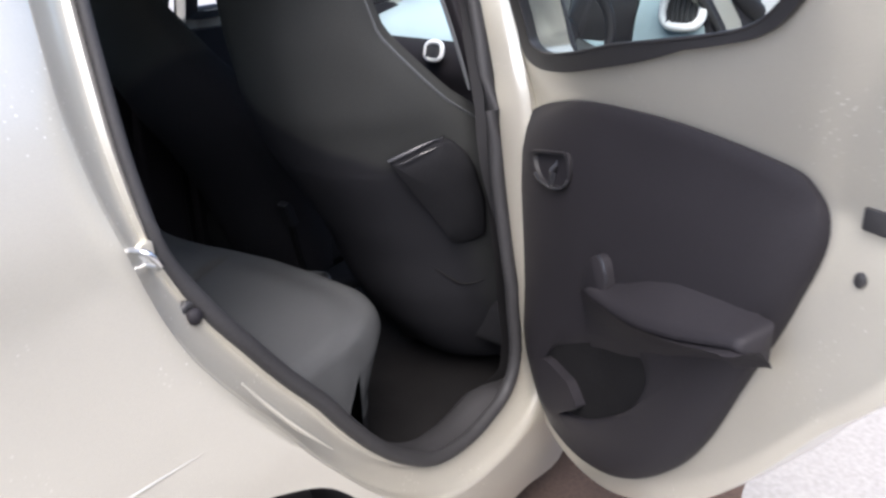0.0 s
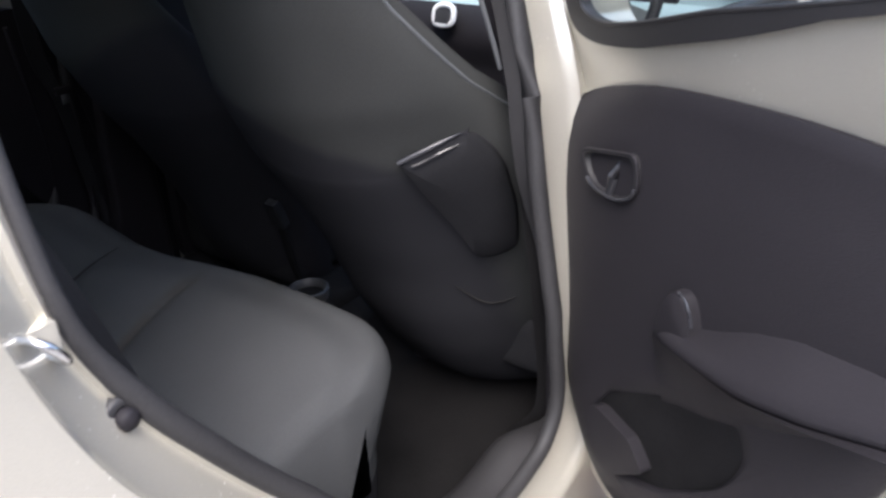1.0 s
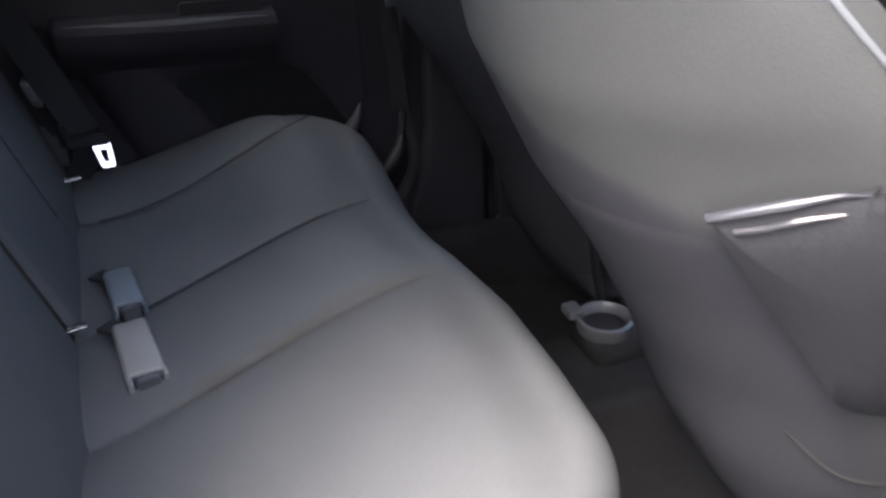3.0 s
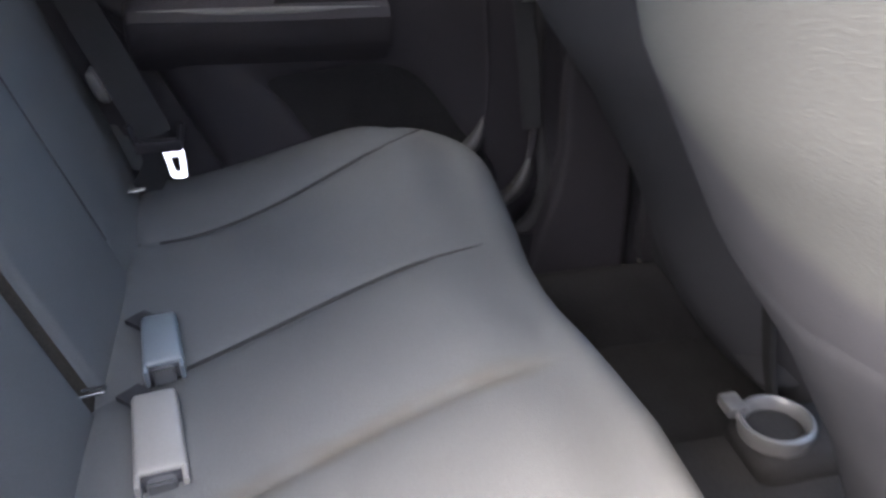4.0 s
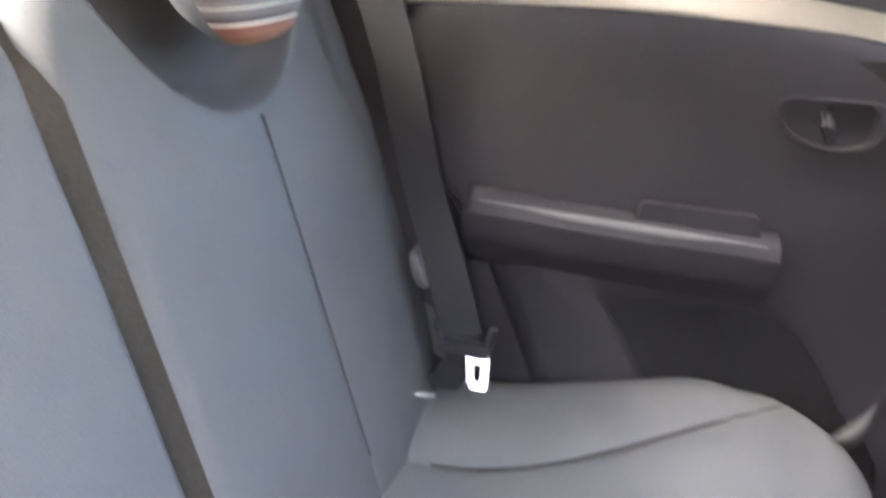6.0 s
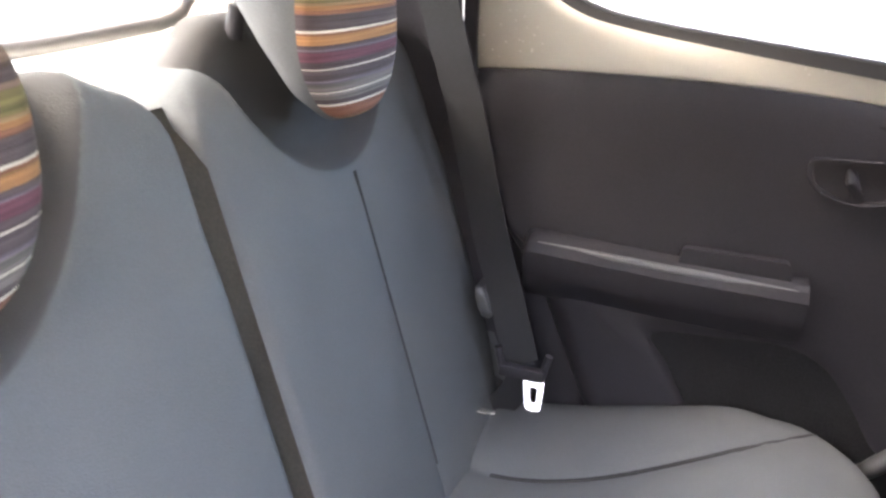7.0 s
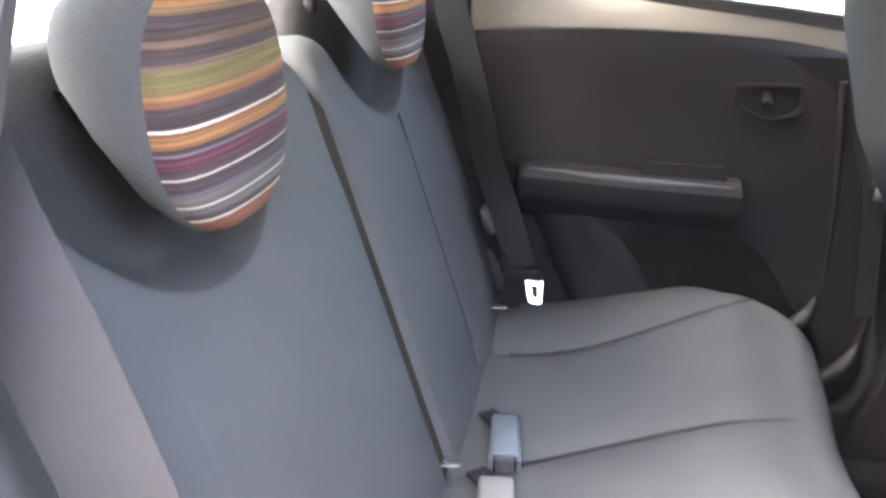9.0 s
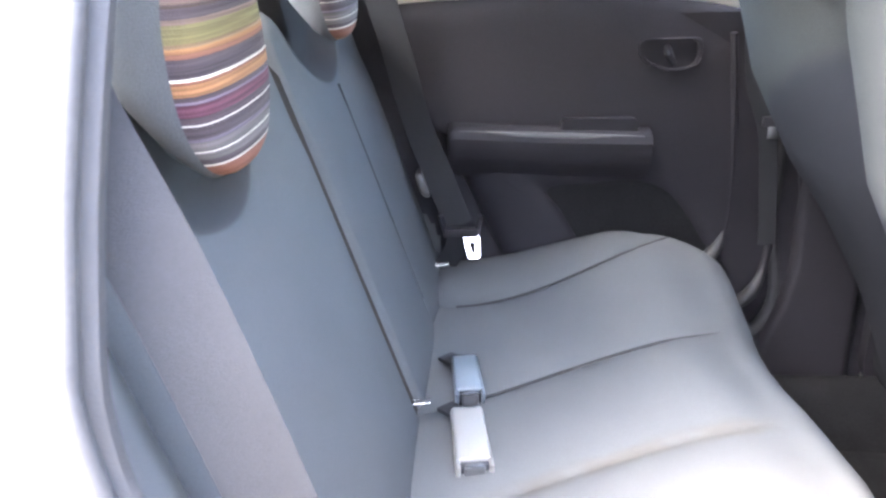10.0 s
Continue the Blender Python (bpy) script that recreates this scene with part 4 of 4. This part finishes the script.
# ---- rear doors ----
def rear_door(name, m, flip, label, lift=0.0, lip=0.0):
    """A door in its own frame: u from the hinge, w towards the cabin, z up."""
    door = thing(name, m, label, "car door", "structure")

    def at(u, z, w):
        z += lift * max(0.0, u) * min(1.0, max(0.0, (z - 1.18) / 0.05))
        w += 0.30 * max(0.0, z - 1.10) - 0.02 * ((u - 0.45) / 0.45) ** 2
        return Vector((u, flip * w, z))

    outline = matched([(-0.05, 1.10), (-0.06, 0.62), (-0.03, 0.36), (0.09, 0.27), (0.28, 0.275), (0.46, 0.36), (0.60, 0.475), (0.71, 0.61), (0.80, 0.74), (0.90, 0.87),
                       (0.955, 1.08), (0.92, 1.36), (0.78, 1.50), (0.40, 1.52), (0.04, 1.47), (-0.04, 1.30)], 6)
    hole = matched([(0.0, 1.25), (0.005, 1.19), (0.06, 1.172), (0.16, 1.182), (0.28, 1.20), (0.40, 1.215), (0.52, 1.23), (0.61, 1.243), (0.68, 1.258), (0.73, 1.285),
                    (0.765, 1.33), (0.75, 1.40), (0.64, 1.45), (0.40, 1.47), (0.13, 1.45), (0.01, 1.36)], 6)
    trim = matched([(-0.04, 1.05), (-0.045, 0.80), (-0.02, 0.56), (0.06, 0.42), (0.165, 0.35), (0.30, 0.348), (0.42, 0.40), (0.53, 0.49), (0.61, 0.60), (0.68, 0.75),
                    (0.75, 0.91), (0.792, 1.06), (0.77, 1.14), (0.70, 1.168), (0.45, 1.178), (0.16, 1.145)], 6)
    bin_ = matched([(0.225, 0.71), (0.19, 0.655), (0.15, 0.61), (0.125, 0.56), (0.135, 0.515), (0.19, 0.49), (0.27, 0.498), (0.34, 0.515), (0.39, 0.545), (0.43, 0.61),
                    (0.463, 0.67), (0.50, 0.735), (0.53, 0.785), (0.44, 0.795), (0.34, 0.797), (0.275, 0.77)], 6)
    if not lip:
        bin_ = matched([(0.24, 0.632), (0.205, 0.612), (0.167, 0.588), (0.135, 0.545), (0.113, 0.49), (0.125, 0.462), (0.185, 0.441), (0.25, 0.462), (0.312, 0.489), (0.375, 0.535),
                        (0.43, 0.58), (0.462, 0.63), (0.472, 0.675), (0.445, 0.715), (0.37, 0.694), (0.30, 0.665)], 6)
        trim[:, 0] -= 0.022 * np.clip((trim[:, 0] - 0.4) / 0.3, 0, 1)
        trim[:, 1] -= 0.02 * np.clip((trim[:, 1] - 0.95) / 0.15, 0, 1)
    if lip:
        trim[:, 0] += 0.13 * np.clip((trim[:, 1] - 0.92) / 0.12, 0, 1) * np.clip((trim[:, 0] - 0.3) / 0.4, 0, 1)

    def within(p):
        """Well inside the trim's outline."""
        q, odd = trim.mean(axis=0) + (p - trim.mean(axis=0)) / 0.9, False
        for k in range(len(trim)):
            (x1, y1), (x2, y2) = trim[k - 1], trim[k]
            if (y1 > q[1]) != (y2 > q[1]) and q[0] < (x2 - x1) * (q[1] - y1) / (y2 - y1) + x1:
                odd = not odd
        return odd

    rings = [[at(*p, w) for p in loop] for loop, w in ((hole, -0.05), (hole, -0.012))]
    for t in np.r_[0.04, np.linspace(0.08, 0.92, 26), 0.96]:
        row = [hole[i] * (1 - t) + outline[i] * t for i in range(len(hole))]
        rings.append([at(*p, -0.085 if within(p) else -0.008 - 0.012 * t) for p in row])
    out = (lambda u: -0.035 - 0.085 * max(0.0, u)) if lip else (lambda u: -0.115)
    rings += [[at(*p, w) for p in outline] for w in (-0.025,)] + [[at(*p, out(p[0])) for p in outline]]
    rings += [[at(*p, out(p[0]) - 0.005) for p in [hole[i] * t + outline[i] * (1 - t) for i in range(len(hole))]] for t in (0.03, 0.5, 1.0)]
    rings.append(rings[0])
    part("door_shell", loft(rings, cap=False), PAINT, door, local=True)
    c = hole.mean(axis=0)
    small = [c + (p - c) * (0.91, 0.75) for p in hole]
    part("window_bead", tube([at(*(c + (p - c) * (0.905, 0.74)), -0.008) for p in hole], 0.0035, 8, closed=True), PLASTIC_GREY if lip else RUBBER, door, "rubber window lip", local=True)
    rings = [[at(*p, w) for p in loop] for loop, w in ((hole, -0.02), (hole, -0.002), (small, -0.006), (small, -0.03), (hole, -0.03), (hole, -0.02))]
    part("window_frame", loft(rings, cap=False), RUBBER, door, local=True)
    pane = part("window_pane", loft([[at(*p, w) for p in hole] for w in (-0.022, -0.026)]), GLASS, door, local=True)
    pane.visible_shadow = False

    rings = [[at(*p, w) for p in trim] for w in (-0.02, 0.0)]
    for t, w in ((0.02, 0.008), (0.06, 0.016), (0.12, 0.025), (0.22, 0.033), (0.38, 0.037), (0.6, 0.038), (0.9, 0.038), (0.97, 0.035), (1.0, 0.027)):
        rings.append([at(*(trim[i] * (1 - t) + bin_[i] * t), w) for i in range(len(trim))])
    bm = loft(rings, cap=False)
    cb = bin_.mean(axis=0)
    deep = -0.076 if lip else -0.078
    # Darker carpet in the bin paints in the shade of the hollow.
    pocket = loft([[at(*(cb + (p - cb) * k), w) for p in bin_] for k, w in ((1.0, 0.027), (0.985, deep * 0.3 + 0.01), (0.96, deep * 0.8), (0.88, deep), (0.3, deep), (0.02, deep))])
    part("bin_pocket", pocket, CARPET, door, "door bin, darkened to paint in the shade of the recess", local=True)
    panel = part("trim_panel", bm, PLASTIC, door, "black grained plastic door trim", local=True)
    if not lip:
        # the bin's front wall, with a free end
        wall = rounded([(0.118, 0.53), (0.145, 0.555), (0.248, 0.548), (0.290, 0.508), (0.195, 0.435), (0.128, 0.455)], [0.006, 0.02, 0.012, 0.012, 0.02, 0.02], 4)
        part("bin_wall", loft([[at(*p, w) for p in wall] for w in (0.012, 0.046, 0.049)]), PLASTIC, door, "black front wall of the door bin", local=True)

    # armrest: a shelf that narrows to a ridge at its front end
    secs = []
    ends = (0.325, 0.722) if lip else (0.30, 0.725)
    for u in np.r_[np.linspace(ends[0], ends[0] + 0.1, 10), np.linspace(ends[0] + 0.12, ends[1], 18), ends[1] + 0.006]:
        if lip:
            zt = float(np.interp(u, (0.33, 0.53, 0.72), (0.905, 0.914, 0.926)))
            sec = rounded([(0.0, zt + 0.012), (0.043, zt + 0.002), (0.05, zt - 0.012), (0.045, zt - 0.05), (0.02, zt - 0.085), (0.0, zt - 0.105)], [0.002, 0.02, 0.012, 0.02, 0.03, 0.002], 5)
        else:
            zb = float(np.interp(u, (0.30, 0.335, 0.38, 0.42, 0.47, 0.54, 0.645, 0.725), (0.812, 0.825, 0.838, 0.858, 0.887, 0.912, 0.921, 0.917)))
            zf = float(np.interp(u, (0.30, 0.34, 0.40, 0.47, 0.52, 0.62, 0.725), (0.798, 0.808, 0.816, 0.824, 0.833, 0.861, 0.897)))
            wf = float(np.interp(u, (0.30, 0.34, 0.42, 0.52, 0.60, 0.73), (0.030, 0.045, 0.058, 0.070, 0.075, 0.075)))
            fall = float(np.interp(u, (0.30, 0.40, 0.47, 0.60, 0.73), (0.12, 0.105, 0.085, 0.055, 0.03)))
            sec = rounded([(0.0, zb), (wf * 0.90, zf + 0.008), (wf, zf - 0.012), (wf * 0.62, zf - fall * 0.45), (0.012, zf - fall), (0.0, zf - fall - 0.02)], [0.002, 0.012, 0.010, 0.05, 0.04, 0.002], 5)
        secs.append([at(u, z, 0.028 + w) for w, z in sec])
    last = np.mean([np.array(p) for p in secs[-1]], axis=0)
    for k, du in ((0.93, 0.006), (0.75, 0.011), (0.03, 0.013)):
        secs.append([Vector(last) + (p - Vector(last)) * k + Vector((du, 0, 0)) for p in secs[-1 if k == 0.93 else base]])
        base = len(secs) - 2 if k == 0.93 else base
    part("armrest", loft(secs), PLASTIC, door, "black armrest shelf", local=True)
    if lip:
        # Paler tube that paints in the highlight along the far armrest's top edge.
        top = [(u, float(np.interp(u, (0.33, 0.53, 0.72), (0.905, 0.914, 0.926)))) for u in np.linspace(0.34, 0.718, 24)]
        part("armrest_highlight", tube([at(u, z - 0.004, 0.028 + 0.040) for u, z in top], [0.0075 * math.sin(math.pi * (0.12 + 0.76 * k / 23)) for k in range(24)], 10), TRIM_MID, door, "pale strip painted as the highlight on the armrest edge", local=True)
    if lip:
        lid = rounded([(0.348, 0.90), (0.512, 0.90), (0.505, 0.942), (0.355, 0.938)], 0.008, 4)
        part("pull_cup", loft([[at(u, z, w) for u, z in lid] for w in (0.02, 0.055)]), PLASTIC, door, local=True)
    else:
        hump = rounded([(0.303, 0.79), (0.309, 0.842), (0.335, 0.884), (0.364, 0.882), (0.380, 0.845), (0.385, 0.79)], [0.01, 0.03, 0.02, 0.015, 0.02, 0.01], 6)
        part("grip_end", loft([[at(*(hump.mean(axis=0) + (p - hump.mean(axis=0)) * k), w) for p in hump] for k, w in ((1.0, 0.02), (1.0, 0.052), (0.93, 0.060), (0.7, 0.063))]), PLASTIC, door, "rounded grip at the armrest's front end", local=True)
        part("grip_edge", tube([at(u, z, 0.058) for u, z in curve([(0.350, 0.884), (0.366, 0.878), (0.376, 0.860), (0.381, 0.842)], 10)], 0.0025, 6), GLOSS, door, "shiny grip edge", local=True)

    # inner handle in its recess
    bez = rounded([(0.06, 1.005), (0.215, 1.04), (0.225, 0.985), (0.185, 0.952), (0.095, 0.955)], [0.03, 0.02, 0.025, 0.04, 0.03], 7)
    if lip:
        bez = rounded([(0.228, 1.092), (0.358, 1.092), (0.352, 1.052), (0.292, 1.026), (0.232, 1.038)], [0.02, 0.02, 0.02, 0.03, 0.02], 7)
        low = rounded([(-0.05, 0.60), (-0.04, 0.45), (0.05, 0.33), (0.2, 0.30), (0.40, 0.34), (0.58, 0.48), (0.6, 0.60)], 0.03, 5)
        part("lower_trim", loft([[at(*p, w) for p in low] for w in (-0.008, 0.006)]), PLASTIC, door, local=True)
    cc = bez.mean(axis=0)
    part("handle_recess", loft([[at(*(cc + (p - cc) * t), w) for p in bez] for t, w in ((1.0, 0.0), (1.0, 0.042), (0.9, 0.042), (0.85, 0.024), (0.8, 0.020))]), PLASTIC if lip else RUBBER, door, local=True)
    part("recess_rim", tube([at(*p, 0.040) for p in bez], 0.002 if lip else 0.003, 8, closed=True), PLASTIC, door, "black handle rim", local=True)
    part("recess_lip", tube([at(*p, 0.044) for p in (bez[17:33] if not lip else bez[20:34])], 0.002 if lip else 0.0035, 8), PLASTIC if lip else GLOSS, door, "lower lip of the handle recess", local=True)
    part("inner_handle", tube([at(cc[0] + u, cc[1] + z * (0.6 if lip else 1), w) for u, z, w in ((0.008, 0.035, 0.022), (0.003, 0.0, 0.040), (-0.007, -0.03, 0.035))], 0.009, 10), PLASTIC if lip else GLOSS, door, "black handle lever", local=True)
    # latch in the end face, and a rubber plug below it
    plug = [[at(0.825 + r * math.cos(a), 1.011 + 1.3 * r * math.sin(a), w) for a in np.arange(16) * math.pi / 8] for r, w in ((0.009, -0.03), (0.009, -0.012), (0.006, -0.010), (0.001, -0.010))]
    part("drain_plug", loft(plug), RUBBER, door, local=True)
    part("latch", block((0.818, flip * -0.03 - 0.012, 1.085), (0.858, flip * -0.03 + 0.030, 1.118), 0.004), RUBBER, door, local=True)
    return door


OPEN = 63.5
near = Matrix.Translation((0.845, -0.725, 0)) @ pose(0, 0, 0, 0, 0, 180 + OPEN)
rear_door("rear_door_open", near, -1, "beige rear door standing wide open, black inner trim", 0.10)
far = Matrix.Translation((0.80, 0.755, 0)) @ pose(0, 0, 0, 0, 0, 185)
rear_door("rear_door_closed", far, 1, "closed beige rear door with black inner trim", 0.0, 0.25)

# the far door's lower seal and sill edge, seen past the cushion
for pts, r in ((((0.585, 0.712, 0.598), (0.637, 0.716, 0.632), (0.66, 0.72, 0.69), (0.662, 0.72, 0.80), (0.65, 0.715, 0.97), (0.635, 0.705, 1.10)), 0.007),
               (((0.68, 0.71, 0.50), (0.732, 0.713, 0.548), (0.752, 0.716, 0.61), (0.755, 0.718, 0.73), (0.735, 0.715, 0.90), (0.71, 0.705, 1.05), (0.69, 0.68, 1.20)), 0.009)):
    part("inner_seal", tube(curve(pts, 44), r, 10), PLASTIC, car, "black rubber seal along the far door")

# Lighter pieces that paint in the lit lower bends of the seal.
for pts in (((0.60, 0.706, 0.602), (0.622, 0.708, 0.616), (0.642, 0.711, 0.64), (0.656, 0.714, 0.68)), ((0.692, 0.703, 0.502), (0.722, 0.706, 0.53), (0.74, 0.709, 0.562), (0.750, 0.712, 0.60))):
    part("seal_highlight", tube(curve(pts, 16), [0.015 * math.sin(math.pi * (0.2 + 0.78 * k / 15)) for k in range(16)], 10), SEAL_RUBBER, car, "lighter piece painted as the lit lower corner of the far door seal")

# striker loop and rubber stop on the rear jamb
striker = thing("door_striker", (-0.07, -0.69, 1.065), "bright steel door striker on the beige jamb", "door striker")
part("striker_plate", block((-0.084, -0.692, 1.055), (-0.054, -0.672, 1.088), 0.004), PAINT, striker)
part("striker_loop", tube(curve([(-0.095, -0.690, 1.088), (-0.085, -0.722, 1.088), (-0.068, -0.722, 1.062), (-0.070, -0.690, 1.058)], 14), 0.005, 8), METAL, striker)
stop = thing("rubber_stop", (-0.02, -0.69, 0.965), "round black rubber bump stop on the door jamb", "bump stop")
ring = lambda r, d: [Vector((-0.022 + r * math.cos(a), -0.688 - d, 0.962 + r * math.sin(a))) for a in np.arange(24) * math.pi / 12]
part("stop_base", loft([ring(0.024, 0.0), ring(0.024, 0.014), ring(0.020, 0.018), ring(0.014, 0.018), ring(0.013, 0.008)]), RUBBER, stop)
part("stop_knob", loft([ring(0.012, 0.0), ring(0.012, 0.026), ring(0.008, 0.030), ring(0.001, 0.031)]), PLASTIC, stop)

# ---- front of the cabin ----
dash = thing("dashboard", (1.95, 0, 0.5), "two-tone dashboard with a pale top and black face", "dashboard")
prof = [(1.80, 0.62), (1.82, 0.80), (1.80, 0.90), (1.83, 0.99), (1.90, 1.03), (2.10, 1.06), (2.35, 1.07), (2.35, 0.6)]
part("dash_face", loft([[Vector((x, y, z - 0.02)) for x, z in curve(prof, 40)] for y in np.linspace(-0.66, 0.70, 12)]), PLASTIC, dash)
prof = [(1.84, 0.985), (1.88, 1.02), (1.95, 1.045), (2.10, 1.065), (2.35, 1.075), (2.36, 1.0)]
part("dash_top", loft([[Vector((x, y, z)) for x, z in curve(prof, 24)] for y in np.linspace(-0.67, 0.71, 12)]), DASHTOP, dash, "pale grey dash top")
# raised driver's side of the dash with its own vent
rings = []
for y in np.linspace(-0.70, -0.47, 10):
    rise = 0.19 * ease((-0.12 - y) / 0.16)
    rings.append([Vector((x, y, 0.90 + (z - 0.90) * (1 + rise / 0.15))) for x, z in curve([(1.87, 0.90), (1.90, 0.98), (1.97, 1.03), (2.10, 1.05), (2.34, 1.04), (2.34, 0.90)], 26)])
part("driver_cowl", loft(rings), DASHTOP, dash, "pale driver side cowl")
rings = []
for y in np.linspace(-0.465, -0.12, 14):
    rise = 0.19 * ease((-0.12 - y) / 0.16)
    rings.append([Vector((x, y, 0.90 + (z - 0.90) * (1 + rise / 0.15))) for x, z in curve([(1.87, 0.90), (1.90, 0.98), (1.97, 1.03), (2.10, 1.05), (2.34, 1.04), (2.34, 0.90)], 26)])
part("instrument_hood", loft(rings), PLASTIC, dash, "black instrument hood")


def air_vent(y, z, r, x, thick):
    ring = [Vector((x + 0.35 * r * math.sin(a), y + r * 1.25 * math.copysign(abs(math.cos(a)) ** 0.7, math.cos(a)), z + r * math.copysign(abs(math.sin(a)) ** 0.7, math.sin(a)))) for a in np.arange(32) * math.pi / 16]
    vent = part("air_vent", tube(ring, thick, 8, closed=True), TRIM_PALE, dash, "white rimmed air vent")
    part("vent_core", loft([[p + Vector((0.012 * k, 0, 0)) for p in ring] for k in (-0.2, 1)]), RUBBER, vent)
    for q in np.linspace(-0.8, 0.8, 6):
        part("vent_slat", tube([(x - 0.008 - 0.25 * r, y + q * r, z - r * 0.75), (x - 0.008 + 0.2 * r, y + q * r, z + r * 0.6)], 0, flat=(0.012, 0.003, (1, 0, 0))), RING_GREY, vent)


air_vent(-0.635, 1.14, 0.050, 1.88, 0.014)
air_vent(0.26, 0.955, 0.03, 1.79, 0.009)

wheel = thing("steering_wheel", (1.68, -0.315, 1.06), "black three-spoke steering wheel on its column", "steering wheel")
tilt = Matrix.Translation((1.68, -0.315, 1.06)) @ pose(0, 0, 0, 0, -66, 0)
part("wheel_rim", tube([tilt @ Vector((0.18 * math.cos(a), 0.18 * math.sin(a), 0)) for a in np.arange(48) * math.pi / 24], 0.016, 12, closed=True), PLASTIC, wheel)
for a in (0.25, math.pi - 0.25, -math.pi / 2):
    a2 = a + math.pi / 2
    part("wheel_spoke", tube([tilt @ Vector((0.05 * math.cos(a2), 0.05 * math.sin(a2), 0.0)), tilt @ Vector((0.17 * math.cos(a2), 0.17 * math.sin(a2), 0))], 0, flat=(0.045, 0.014, tilt.to_3x3() @ Vector((-math.sin(a2), math.cos(a2), 0)))), PLASTIC_GREY, wheel)
part("wheel_hub", loft([[tilt @ Vector((r * math.cos(a), r * math.sin(a), h)) for a in np.arange(24) * math.pi / 12] for r, h in ((0.06, -0.03), (0.075, 0.0), (0.065, 0.025), (0.02, 0.032))]), PLASTIC, wheel)
part("column", tube([tilt @ Vector((0, 0, -0.02)), tilt @ Vector((0, 0, -0.25))], 0.04, 14), PLASTIC, wheel)

for sgn in (-1, 1):
    fd = thing("front_door", (1.5, sgn * 0.75, 0.2), "closed beige front door with black inner trim", "car door", "structure", group="front doors")
    out = matched([(1.04, 1.10), (1.04, 0.6), (1.04, 0.2), (1.4, 0.15), (1.9, 0.15), (2.15, 0.3), (2.15, 0.8), (2.12, 1.08), (1.75, 1.40), (1.4, 1.60), (1.15, 1.62), (1.0, 1.55)], 5)
    hol = matched([(1.08, 1.20), (1.10, 1.165), (1.2, 1.16), (1.4, 1.15), (1.7, 1.14), (1.9, 1.12), (1.97, 1.115), (1.95, 1.14), (1.70, 1.34), (1.4, 1.50), (1.2, 1.52), (1.08, 1.48)], 5)
    if sgn < 0:
        hol[:, 1] -= 0.065 * np.clip((1.30 - hol[:, 1]) / 0.15, 0, 1)
    rings = [[on_side(p, sgn, w) for p in loop] for loop, w in ((hol, 0.04), (hol, 0.0), (out, 0.0), (out, 0.05), (hol, 0.04))]
    part("door_shell", loft(rings, cap=False), PAINT, fd)
    if sgn < 0:
        sail = rounded([(1.90, 1.05), (2.38, 1.05), (2.36, 1.12), (1.92, 1.33)], 0.015, 4)
        part("mirror_sail", loft([[on_side(p, sgn, w) for p in sail] for w in (0.012, 0.03)]), PLASTIC, fd, "black triangle behind the mirror")
    c = hol.mean(axis=0)
    big = [c + (p - c) * (1.13, 1.24) for p in hol]
    for a, b, name_ in ((-0.003, -0.003, "window_surround"), (0.046, 0.056, "inner_surround")):
        part(name_, loft([[on_side(p, sgn, w) for p in loop] for loop, w in ((hol, a), (big, b), (big, b + 0.004), (hol, a + 0.004), (hol, a))], cap=False), PLASTIC, fd, "black window surround")
    part("window_frame", tube([on_side(p, sgn, 0.01) for p in hol], 0.014, 8, closed=True), RUBBER, fd)
    rings = [[on_side(p, sgn, w) for p in rounded([(0.985, 1.10 + 0.015 * sgn), (0.985, 0.3), (2.05, 0.3), (2.08, 1.05 + 0.03 * sgn)], 0.08, 6)] for w in (0.052, 0.085, 0.09)]
    part("trim_panel", loft(rings), PLASTIC, fd)

screen = thing("windscreen", (1.8, 0, 1.06), "clear laminated windscreen with black edges", "windscreen", "structure")
o = rounded([(-0.68, 2.35), (0.68, 2.35), (0.56, 1.33), (-0.56, 1.33)], 0.05, 5)
ws_at = lambda p, d: Vector((p[1], p[0], 1.075 + (2.35 - p[1]) * 0.48 + d))
pane = part("glass_pane", loft([[ws_at(p, d) for p in o] for d in (0, 0.004)]), GLASS, screen)
pane.visible_shadow = False
part("screen_edge", tube([ws_at(p, 0) for p in o], 0.02, 8, closed=True), RUBBER, screen)
for sgn in (-1, 1):
    part("front_pillar", tube([(1.25, sgn * 0.575, 1.60), (1.75, sgn * 0.64, 1.37), (2.3, sgn * 0.72, 1.08)], 0.035, 10), PLASTIC, screen)
part("bulkhead", block((2.30, -0.72, 0.1), (2.36, 0.72, 1.05), 0.01), RUBBER, floor)
